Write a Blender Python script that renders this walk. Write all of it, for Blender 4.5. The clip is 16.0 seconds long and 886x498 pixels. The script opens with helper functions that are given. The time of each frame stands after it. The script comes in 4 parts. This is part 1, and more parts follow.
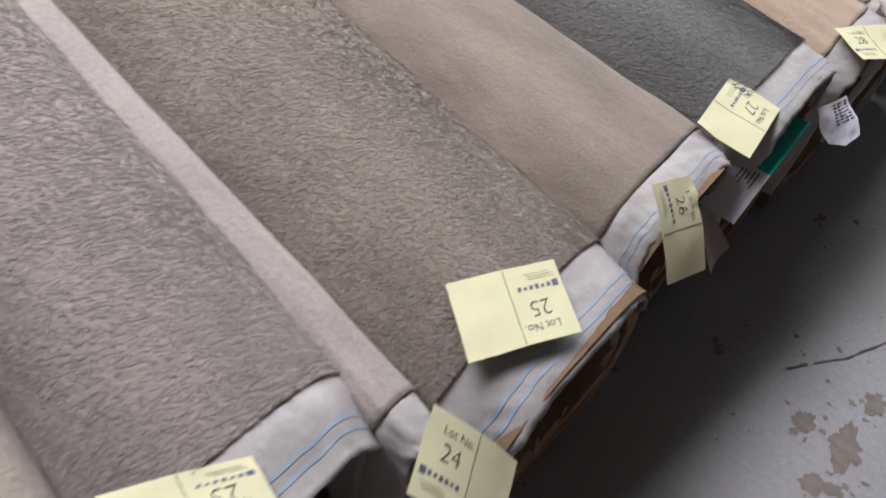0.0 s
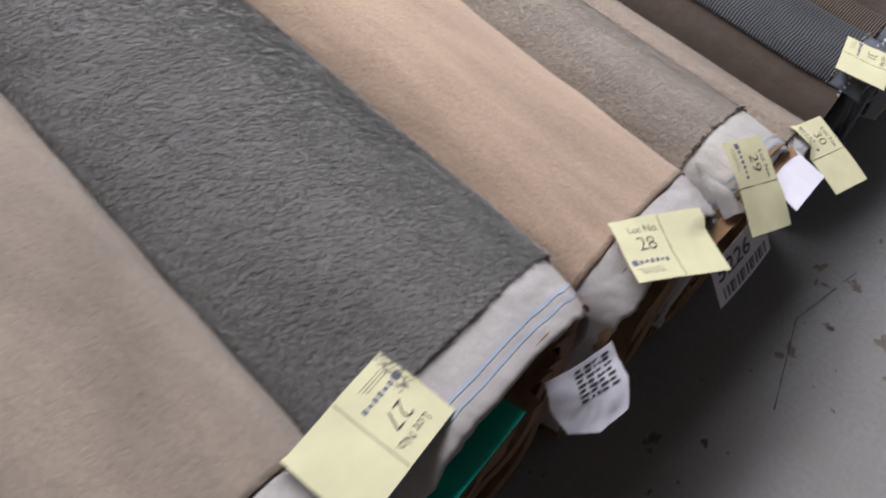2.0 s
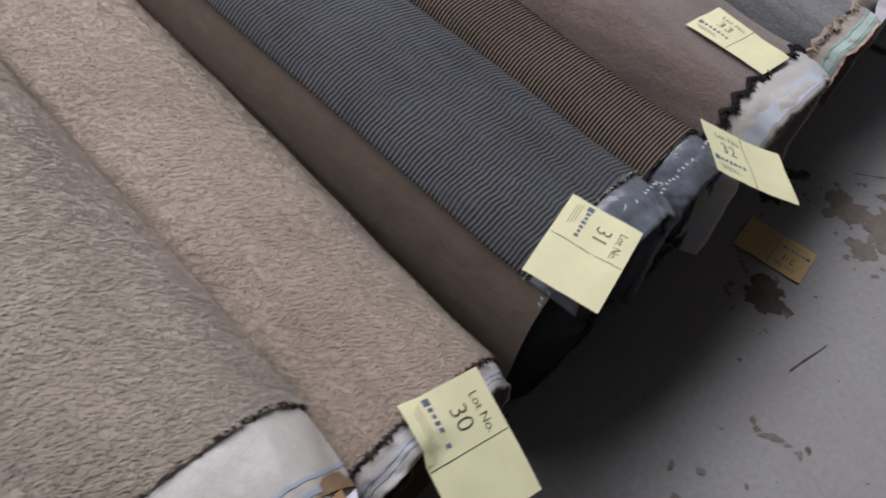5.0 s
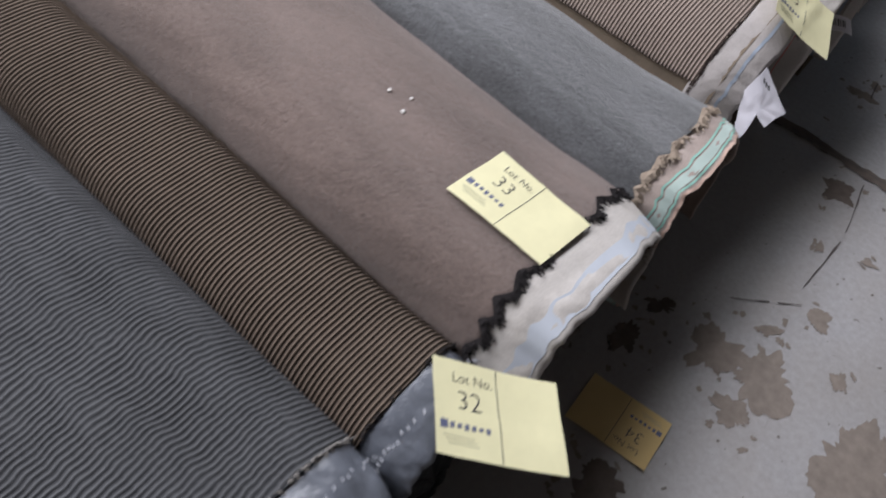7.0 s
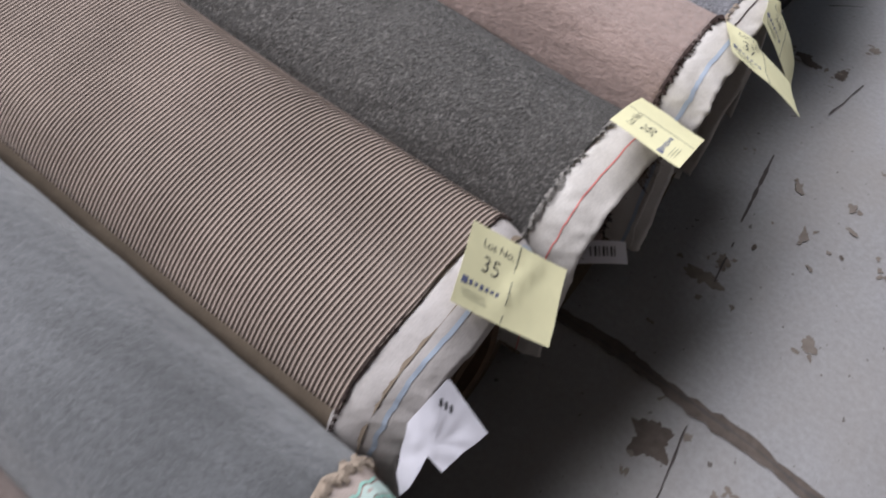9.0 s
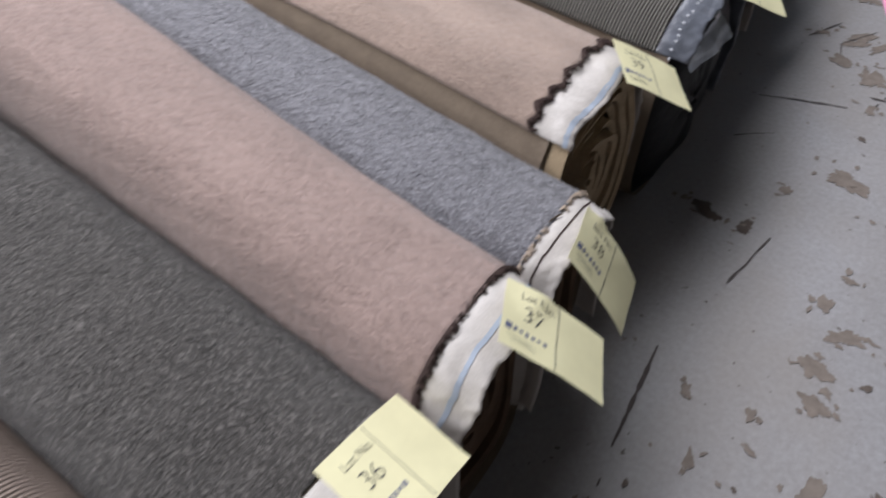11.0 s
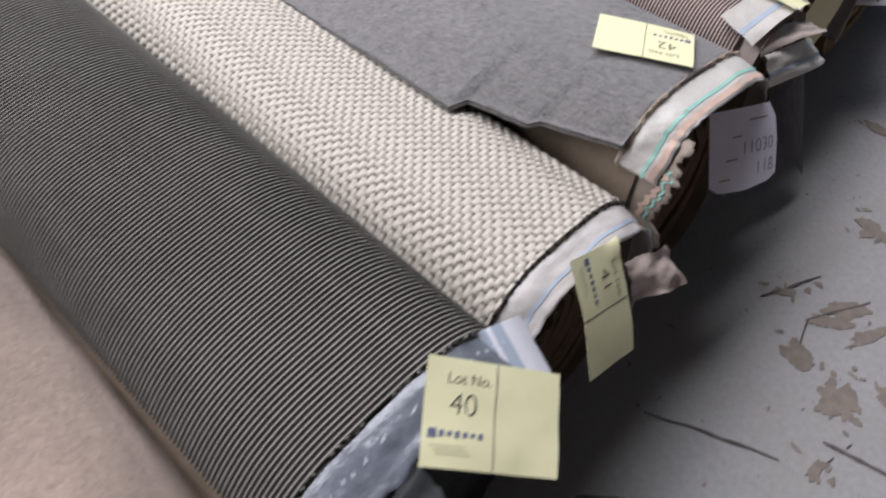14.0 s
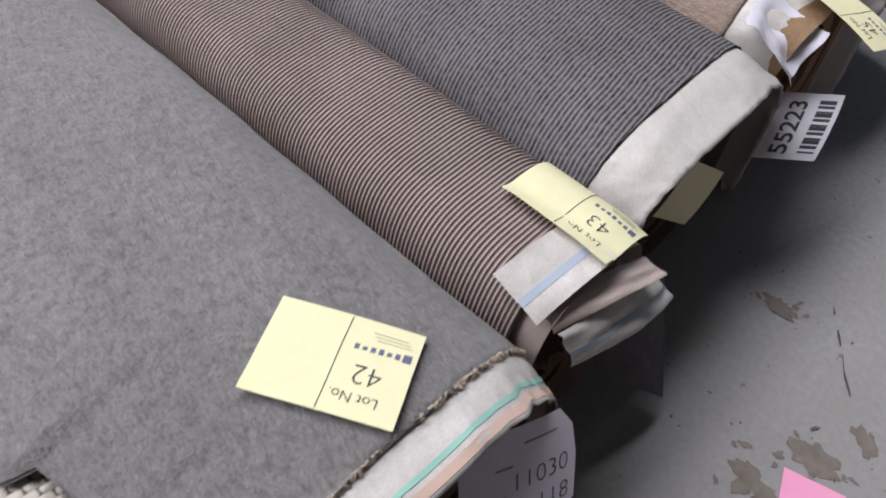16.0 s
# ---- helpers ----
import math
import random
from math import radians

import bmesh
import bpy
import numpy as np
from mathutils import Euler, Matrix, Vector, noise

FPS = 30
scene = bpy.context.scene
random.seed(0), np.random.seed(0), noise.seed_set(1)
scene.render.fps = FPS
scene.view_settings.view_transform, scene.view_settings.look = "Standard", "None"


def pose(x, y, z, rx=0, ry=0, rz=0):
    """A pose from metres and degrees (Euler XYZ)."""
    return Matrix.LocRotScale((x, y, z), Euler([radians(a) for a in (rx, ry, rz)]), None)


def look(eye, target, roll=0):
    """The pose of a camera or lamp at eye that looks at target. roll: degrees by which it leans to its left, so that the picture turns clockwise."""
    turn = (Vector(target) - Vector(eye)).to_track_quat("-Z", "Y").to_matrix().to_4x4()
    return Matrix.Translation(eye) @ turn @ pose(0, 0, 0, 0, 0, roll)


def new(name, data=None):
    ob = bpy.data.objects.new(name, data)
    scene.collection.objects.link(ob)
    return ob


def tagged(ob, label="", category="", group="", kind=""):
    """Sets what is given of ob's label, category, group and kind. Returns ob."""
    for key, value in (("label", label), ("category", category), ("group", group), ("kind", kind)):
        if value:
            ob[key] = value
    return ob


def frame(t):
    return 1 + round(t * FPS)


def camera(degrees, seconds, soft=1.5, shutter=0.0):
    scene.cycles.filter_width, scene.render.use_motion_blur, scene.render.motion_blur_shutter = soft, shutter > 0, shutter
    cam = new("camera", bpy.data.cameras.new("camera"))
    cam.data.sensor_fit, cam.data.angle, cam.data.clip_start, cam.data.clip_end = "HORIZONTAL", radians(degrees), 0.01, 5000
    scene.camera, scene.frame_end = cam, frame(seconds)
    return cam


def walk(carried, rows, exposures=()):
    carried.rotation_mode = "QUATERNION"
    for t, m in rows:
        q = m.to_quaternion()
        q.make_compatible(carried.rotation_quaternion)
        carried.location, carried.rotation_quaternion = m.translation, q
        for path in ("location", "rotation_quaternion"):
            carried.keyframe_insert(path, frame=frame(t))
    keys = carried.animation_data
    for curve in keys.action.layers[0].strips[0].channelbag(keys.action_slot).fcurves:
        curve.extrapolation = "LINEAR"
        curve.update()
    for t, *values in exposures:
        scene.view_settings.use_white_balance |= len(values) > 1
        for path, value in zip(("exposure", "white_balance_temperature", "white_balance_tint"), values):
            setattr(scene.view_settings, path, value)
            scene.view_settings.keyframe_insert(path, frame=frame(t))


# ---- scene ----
# ---- camera ----
cam = camera(62.3, 16.0, 1.75, 0.4)
PATH = [
    (0, (0.109, -0.027, 1.641), (-0.57, 1.125, 0.154), 13.9),
    (0.5, (0.056, 0.274, 1.588), (-0.589, 1.426, 0.085), 13.8),
    (1, (0.006, 0.571, 1.593), (-0.567, 1.754, 0.085), 14.8),
    (1.5, (0.112, 0.92, 1.596), (-0.544, 2.077, 0.103), 12.9),
    (2, (0.156, 1.222, 1.611), (-0.556, 2.36, 0.129), 12.3),
    (2.5, (0.089, 1.51, 1.554), (-0.552, 2.652, 0.042), 13.1),
    (3, (0.072, 1.709, 1.543), (-0.576, 2.817, 0.01), 11.3),
    (3.5, (0.14, 1.984, 1.546), (-0.563, 3.023, -0.012), 11.7),
    (4, (0.21, 2.268, 1.535), (-0.457, 3.33, -0.023), 12.7),
    (4.2, (0.189, 2.365, 1.525), (-0.461, 3.428, -0.04), 12.7),
    (6.3, (0.332, 3.155, 1.539), (-0.334, 4.199, -0.031), 11.7),
    (6.5, (0.293, 3.262, 1.525), (-0.361, 4.32, -0.041), 11.9),
    (7, (0.22, 3.496, 1.533), (-0.372, 4.534, -0.07), 12.0),
    (7.5, (0.249, 3.752, 1.544), (-0.388, 4.777, -0.051), 9.4),
    (8, (0.378, 4.065, 1.594), (-0.319, 5.076, 0.016), 8.7),
    (8.5, (0.374, 4.305, 1.581), (-0.304, 5.315, -0.006), 7.5),
    (8.7, (0.315, 4.441, 1.573), (-0.329, 5.464, -0.021), 7.6),
    (10.8, (0.42, 5.277, 1.645), (-0.358, 6.308, 0.119), -0.0),
    (11, (0.386, 5.397, 1.636), (-0.353, 6.463, 0.113), 0.9),
    (11.5, (0.374, 5.634, 1.635), (-0.295, 6.748, 0.115), -0.2),
    (12, (0.429, 5.948, 1.612), (-0.317, 7.005, 0.087), 0.2),
    (12.5, (0.468, 6.186, 1.605), (-0.356, 7.196, 0.087), 0.1),
    (13, (0.357, 6.491, 1.583), (-0.475, 7.479, 0.056), 0.2),
    (13.5, (0.289, 6.704, 1.569), (-0.565, 7.658, 0.033), -1.2),
    (14, (0.297, 6.94, 1.571), (-0.581, 7.821, 0.004), -0.7),
    (14.5, (0.354, 7.246, 1.565), (-0.53, 8.139, 0.009), 0.5),
    (15, (0.256, 7.522, 1.538), (-0.584, 8.407, -0.047), 1.4),
    (15.5, (0.127, 7.757, 1.532), (-0.634, 8.627, -0.101), 2.7),
    (16, (0.077, 7.924, 1.522), (-0.689, 8.726, -0.142), 1.3),
]
walk(cam, [(t, look(eye, target, roll)) for t, eye, target, roll in PATH],
     [(0, 0.27), (0.8, 0.17), (2.5, 0.08), (3.3, 0.09), (4.2, -0.18), (5.6, -0.24), (6.5, -0.2), (7.2, 0.11), (8, 0.18), (8.6, 0.25), (11, 0.13), (13, 0.11), (14.5, 0.20), (15.2, 0.14), (16, 0.06)])

# ---- light: an overcast hall lit by a roof light, plus an added fill from a wide doorway ----
world = bpy.data.worlds.new("world")
scene.world = world
world.use_nodes = True
wnt = world.node_tree
sky = wnt.nodes.new("ShaderNodeTexSky")
sky.sky_type, sky.sun_disc = "NISHITA", False
sky.sun_elevation, sky.sun_rotation = radians(50), radians(200)
wnt.links.new(sky.outputs[0], wnt.nodes["Background"].inputs[0])
wnt.nodes["Background"].inputs[1].default_value = 0.12


def area_lamp(name, m, sx, sy, watts, colour):
    lamp = bpy.data.lights.new(name, "AREA")
    lamp.shape, lamp.size, lamp.size_y, lamp.energy, lamp.color = "RECTANGLE", sx, sy, watts, colour
    ob = new(name, lamp)
    ob.matrix_world = m
    return ob


# a long skylight that runs askew to the row of rolls
ROOF, ROOF_W, ROOF_L, ROOF_TURN, HALL_H = (-3.0, 4.5), 2.0, 14.0, -8.0, 5.2
area_lamp("roof_light_glow", pose(*ROOF, HALL_H - 0.02, 0, 0, ROOF_TURN), ROOF_W - 0.1, ROOF_L, 950, (0.97, 0.975, 1.04))
# unseen warm lamp in the north opening, added to lift and tint the shadows
area_lamp("north_fill", pose(1.5, 15.9, 2.2, 90, 0, 180) @ pose(0, 0, 0, 180, 0, 0), 5.0, 3.8, 60, (1.06, 0.95, 0.82))

# ---- helpers ----


def mesh_object(name, verts, faces, material, parent=None, label="", smooth=True):
    me = bpy.data.meshes.new(name)
    me.from_pydata([tuple(v) for v in verts], [], faces)
    me.materials.append(material)
    if smooth:
        me.polygons.foreach_set("use_smooth", [True] * len(me.polygons))
    ob = new(name, me)
    if parent is not None:
        ob.parent = parent
    if label:
        ob["label"] = label
    return ob


def thing(name, place, label, category, group=""):
    ob = new(name)
    ob.empty_display_size = 0.1
    ob.location = place
    return tagged(ob, label, category, group)


def grid_faces(nu, nv, base=0, flip=False):
    out = []
    for i in range(nu - 1):
        for j in range(nv - 1):
            q = (base + i * nv + j, base + (i + 1) * nv + j, base + (i + 1) * nv + j + 1, base + i * nv + j + 1)
            out.append(q[::-1] if flip else q)
    return out


def wob(x, y, z=0.0):
    return noise.noise(Vector((x, y, z)))


# ---- materials ----


def material(name, colour, rough=0.8, metal=0.0, spec=0.5):
    m = bpy.data.materials.new(name)
    m.use_nodes = True
    b = m.node_tree.nodes["Principled BSDF"]
    b.inputs["Base Color"].default_value = (*colour, 1)
    b.inputs["Roughness"].default_value = rough
    b.inputs["Metallic"].default_value = metal
    b.inputs["Specular IOR Level"].default_value = spec
    return m, m.node_tree, b


def node(nt, kind, **kw):
    n = nt.nodes.new(kind)
    for key, value in kw.items():
        n.inputs[key].default_value = value
    return n


def coords(nt, scale=(1, 1, 1), turn=(0, 0, 0)):
    c = nt.nodes.new("ShaderNodeTexCoord")
    mp = nt.nodes.new("ShaderNodeMapping")
    mp.inputs["Scale"].default_value = scale
    mp.inputs["Rotation"].default_value = [radians(a) for a in turn]
    nt.links.new(c.outputs["Object"], mp.inputs[0])
    return mp.outputs[0]


def noise_tex(nt, vec, scale, detail=3.0, rough=0.6):
    n = node(nt, "ShaderNodeTexNoise", Scale=scale, Detail=detail, Roughness=rough)
    nt.links.new(vec, n.inputs["Vector"])
    return n.outputs["Fac"]


def ramp(nt, fac, stops):
    r = nt.nodes.new("ShaderNodeValToRGB")
    while len(r.color_ramp.elements) < len(stops):
        r.color_ramp.elements.new(0.5)
    for e, (p, c) in zip(r.color_ramp.elements, stops):
        e.position, e.color = p, (*c, 1)
    nt.links.new(fac, r.inputs[0])
    return r.outputs[0]


def mix(nt, fac, a, b, kind="MIX"):
    m = nt.nodes.new("ShaderNodeMix")
    m.data_type, m.blend_type = "RGBA", kind
    for sock, v in ((m.inputs[0], fac), (m.inputs[6], a), (m.inputs[7], b)):
        if isinstance(v, (int, float)):
            sock.default_value = v
        elif isinstance(v, tuple):
            sock.default_value = (*v, 1)
        else:
            nt.links.new(v, sock)
    return m.outputs[2]


def math_node(nt, op, a, b=None):
    m = nt.nodes.new("ShaderNodeMath")
    m.operation = op
    for sock, v in zip(m.inputs, (a, b)):
        if v is None:
            continue
        if isinstance(v, (int, float)):
            sock.default_value = v
        else:
            nt.links.new(v, sock)
    return m.outputs[0]


def bump(nt, b, height, strength, distance, normal=None):
    n = node(nt, "ShaderNodeBump", Strength=strength, Distance=distance)
    nt.links.new(height, n.inputs["Height"])
    if normal is not None:
        nt.links.new(normal, n.inputs["Normal"])
    nt.links.new(n.outputs[0], b.inputs["Normal"])
    return n.outputs[0]


def shade(c, k):
    return tuple(min(1.0, v * k) for v in c)


def plush(name, colour, contrast=0.5, tuft=1.0, fleck=None, sheen=0.25, brush=1.0, dimple=0.7, nap=(1.0, 2.2, 1.5)):
    """Cut pile: fine leaning fibres, brushed patches, a soft sheen."""
    m, nt, b = material(name, colour, 1.0, 0, 0.1)
    fine = noise_tex(nt, coords(nt, (110 / tuft, 400 / tuft, 300 / tuft), (0, 0, 35)), 1.0, 3, 0.7)
    tufts = noise_tex(nt, coords(nt, (1, 1, 1)), 95 / tuft, 2, 0.6)
    brushed = noise_tex(nt, coords(nt, nap, (0, 0, 15 if nap[0] == 1.0 else 2)), 3.2, 3, 0.55)
    both = math_node(nt, "ADD", math_node(nt, "MULTIPLY", fine, 0.6), math_node(nt, "MULTIPLY", tufts, 0.4))
    col = ramp(nt, both, [(0.30, shade(colour, 1 - contrast)), (0.52, colour), (0.72, shade(colour, 1 + 0.55 * contrast))])
    patch = ramp(nt, brushed, [(0.32, (1 - 0.12 * brush,) * 3), (0.66, (1 + 0.07 * brush,) * 3)])
    col = mix(nt, 1.0, col, patch, "MULTIPLY")
    if fleck:
        f = noise_tex(nt, coords(nt, (1, 1, 1)), 170, 2, 0.7)
        col = mix(nt, ramp(nt, f, [(0.52, (0, 0, 0)), (0.62, (1, 1, 1))]), col, fleck)
    nt.links.new(col, b.inputs["Base Color"])
    b.inputs["Sheen Weight"].default_value = sheen
    b.inputs["Sheen Roughness"].default_value = 0.6
    mid = noise_tex(nt, coords(nt, (1.0, 1.6, 1.3), (0, 0, 25)), 34, 3, 0.6)
    bump(nt, b, math_node(nt, "ADD", both, math_node(nt, "MULTIPLY", mid, dimple)), 0.9, 0.006 * tuft)
    return m


def ribbed(name, light, dark, pitch, wave=0.0, slant=0.0, yarn_mix=0.3, yarn_scale=(90, 420, 420)):
    """Woven ribs: thread lines over the modelled ribs, darker in the grooves."""
    m, nt, b = material(name, light, 0.95, 0, 0.15)
    vec = coords(nt)
    sep = nt.nodes.new("ShaderNodeSeparateXYZ")
    nt.links.new(vec, sep.inputs[0])
    x = sep.outputs[0]
    if wave:
        w = noise_tex(nt, coords(nt, (6, 14, 8)), 1.0, 2, 0.5)
        x = math_node(nt, "ADD", x, math_node(nt, "MULTIPLY", w, wave))
    if slant:
        x = math_node(nt, "ADD", x, math_node(nt, "MULTIPLY", sep.outputs[1], slant))
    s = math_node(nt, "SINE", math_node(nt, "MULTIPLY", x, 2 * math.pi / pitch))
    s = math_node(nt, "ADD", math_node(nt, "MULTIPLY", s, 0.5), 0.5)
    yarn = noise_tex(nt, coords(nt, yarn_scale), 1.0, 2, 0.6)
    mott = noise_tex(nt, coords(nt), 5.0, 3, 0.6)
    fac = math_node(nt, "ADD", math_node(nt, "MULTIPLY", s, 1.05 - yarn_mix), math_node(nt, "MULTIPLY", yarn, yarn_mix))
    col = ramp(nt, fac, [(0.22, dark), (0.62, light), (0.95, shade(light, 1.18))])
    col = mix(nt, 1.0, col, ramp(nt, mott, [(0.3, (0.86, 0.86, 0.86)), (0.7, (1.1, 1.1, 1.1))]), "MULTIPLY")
    nt.links.new(col, b.inputs["Base Color"])
    h = math_node(nt, "ADD", s, math_node(nt, "MULTIPLY", yarn, 0.5))
    bump(nt, b, h, 0.7, 0.004)
    return m


def backing(name, colour, grid=420, gloss=0.42, dirt=0.25):
    """Latex or woven carpet backing: faint weave, wrinkles, grime."""
    m, nt, b = material(name, colour, gloss, 0, 0.35)
    weave = noise_tex(nt, coords(nt, (grid, grid * 0.35, grid * 0.6)), 1.0, 1, 0.5)
    wrinkle = noise_tex(nt, coords(nt, (20, 34, 28), (0, 0, 40)), 1.0, 2, 0.5)
    grime = noise_tex(nt, coords(nt), 14, 4, 0.65)
    col = ramp(nt, grime, [(0.3, shade(colour, 1 - dirt)), (0.6, colour), (0.8, shade(colour, 1.08))])
    col = mix(nt, 0.35, col, ramp(nt, weave, [(0.3, shade(colour, 0.75)), (0.7, shade(colour, 1.1))]))
    nt.links.new(col, b.inputs["Base Color"])
    h = math_node(nt, "ADD", math_node(nt, "MULTIPLY", weave, 0.05), wrinkle)
    bump(nt, b, h, 0.4, 0.009)
    return m


def film(name, colour, rough, spec=0.6):
    m, nt, b = material(name, colour, rough, 0, spec)
    w = noise_tex(nt, coords(nt, (22, 34, 28), (10, 0, 30)), 1.0, 4, 0.6)
    nt.links.new(ramp(nt, w, [(0.3, shade(colour, 0.75)), (0.7, shade(colour, 1.15))]), b.inputs["Base Color"])
    bump(nt, b, w, 0.6, 0.007)
    return m


def sheet_material(name, colour, rough=0.75, stain=0.06):
    m, nt, b = material(name, colour, rough, 0, 0.3)
    n = noise_tex(nt, coords(nt), 30, 4, 0.6)
    nt.links.new(ramp(nt, n, [(0.3, shade(colour, 1 - stain)), (0.7, colour)]), b.inputs["Base Color"])
    bump(nt, b, n, 0.15, 0.002)
    return m


YELLOW = sheet_material("yellow_paper", (0.72, 0.68, 0.43))
WHITE = sheet_material("white_paper", (0.72, 0.70, 0.76))
LILAC = sheet_material("pale_paper", (0.66, 0.63, 0.70))
PINK = sheet_material("pink_paper", (0.88, 0.36, 0.55))
GREEN = sheet_material("green_plastic", (0.0, 0.42, 0.32), 0.25)
INK = material("ink", (0.05, 0.05, 0.055), 0.7)[0]
GREY_INK = material("grey_print", (0.30, 0.30, 0.22), 0.8)[0]
NAVY = material("navy_print", (0.10, 0.11, 0.19), 0.7)[0]
LATEX = backing("latex_backing", (0.455, 0.42, 0.405), dirt=0.18)
CREAM_BACK = backing("cream_backing", (0.52, 0.485, 0.455), dirt=0.16)
PINK_BACK = backing("pinkish_backing", (0.42, 0.345, 0.31))
TAN_BACK = backing("tan_backing", (0.20, 0.155, 0.115), 300, 0.85, 0.3)
BROWN_BACK = backing("brown_backing", (0.13, 0.10, 0.08), 300, 0.85, 0.3)
SILVER = film("grey_film", (0.125, 0.135, 0.16), 0.28)
CLEAR = film("pale_blue_film", (0.50, 0.56, 0.64), 0.2)
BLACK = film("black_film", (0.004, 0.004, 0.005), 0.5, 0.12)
CARD = backing("cardboard_layers", (0.24, 0.15, 0.085), 200, 0.85, 0.4)
JUTE = backing("jute_layers", (0.115, 0.072, 0.046), 260, 0.9, 0.4)
PAPER_LAYERS = backing("tan_layers", (0.37, 0.28, 0.18), 200, 0.9, 0.4)
RUST = backing("rust_jute", (0.115, 0.062, 0.036), 260, 0.9, 0.4)
TORN_BACK = backing("torn_tan_backing", (0.34, 0.275, 0.23), 300, 0.8, 0.3)
KRAFT = backing("kraft_board", (0.42, 0.25, 0.13), 160, 0.85, 0.25)
BLUE_YARN = sheet_material("blue_yarn", (0.36, 0.41, 0.49))
GREEN_YARN = sheet_material("green_yarn", (0.30, 0.52, 0.45))
PALE_GREEN = sheet_material("pale_green_yarn", (0.46, 0.56, 0.52))
RED_YARN = sheet_material("red_yarn", (0.62, 0.22, 0.20))
SALMON_YARN = sheet_material("salmon_yarn", (0.56, 0.40, 0.33))
STITCH = sheet_material("silver_stitch", (0.55, 0.56, 0.60), 0.4)
# brighter copy of the pale paper: light through the card put into its colour
BACKLIT_CARD = sheet_material("backlit_lilac_card", (0.80, 0.76, 0.86))
MANILA = sheet_material("manila_card", (0.60, 0.44, 0.20))
PALE_BLUE = sheet_material("pale_blue_yarn", (0.47, 0.50, 0.555))
LINT = sheet_material("lint", (0.72, 0.70, 0.68))

PILES = {
    "mauve_beige": plush("mauve_beige_plush", (0.35, 0.297, 0.265), 0.3, 1.25),
    "pale_mauve": plush("pale_mauve_plush", (0.42, 0.36, 0.325), 0.25),
    "taupe": plush("taupe_plush", (0.345, 0.287, 0.237), 0.3, 1.25),
    "smooth_beige": plush("smooth_beige_velvet", (0.285, 0.225, 0.178), 0.22, 0.9, brush=1.8),
    "dark_grey": plush("dark_grey_plush", (0.225, 0.214, 0.203), 0.4, 1.2),
    "peach": plush("peach_velvet", (0.475, 0.342, 0.248), 0.17, 0.9, brush=1.8, dimple=0.5, nap=(0.3, 2.6, 2.0)),
    "grey_beige": plush("grey_beige_plush", (0.385, 0.322, 0.268), 0.35, 1.2),
    "beige": plush("beige_plush", (0.40, 0.315, 0.25), 0.28),
    "mauve_brown": plush("mauve_brown_velvet", (0.175, 0.130, 0.114), 0.32, 0.9, brush=1.8),
    "slate": plush("slate_plush", (0.094, 0.096, 0.102), 0.5, 1.1, brush=2.6, sheen=0.5),
    "charcoal": plush("charcoal_plush", (0.056, 0.051, 0.047), 0.6, 1.1, (0.155, 0.142, 0.133)),
    "pink_beige": plush("pink_beige_velvet", (0.305, 0.222, 0.196), 0.32, 1.6, dimple=0.6),
    "heather": plush("heather_grey_plush", (0.185, 0.182, 0.20), 0.45, 1.6, (0.29, 0.285, 0.305)),
    "rose_beige": plush("rose_beige_velvet", (0.322, 0.240, 0.198), 0.26, 1.4, dimple=0.4, brush=1.8),
    "flat_grey": plush("flat_grey_cut_pile", (0.172, 0.162, 0.160), 0.5, 1.7, brush=0.8, dimple=0.7),
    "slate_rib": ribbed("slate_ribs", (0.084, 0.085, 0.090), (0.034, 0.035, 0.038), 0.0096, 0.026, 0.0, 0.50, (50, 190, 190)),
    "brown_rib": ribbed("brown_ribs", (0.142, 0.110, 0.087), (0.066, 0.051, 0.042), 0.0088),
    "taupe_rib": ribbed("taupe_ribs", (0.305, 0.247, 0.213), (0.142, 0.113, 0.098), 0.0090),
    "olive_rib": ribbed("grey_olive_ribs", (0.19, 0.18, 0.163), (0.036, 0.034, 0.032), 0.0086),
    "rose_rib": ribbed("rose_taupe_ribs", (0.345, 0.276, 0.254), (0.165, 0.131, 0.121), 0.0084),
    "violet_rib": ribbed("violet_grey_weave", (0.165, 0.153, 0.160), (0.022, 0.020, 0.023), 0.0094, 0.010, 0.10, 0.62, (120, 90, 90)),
}



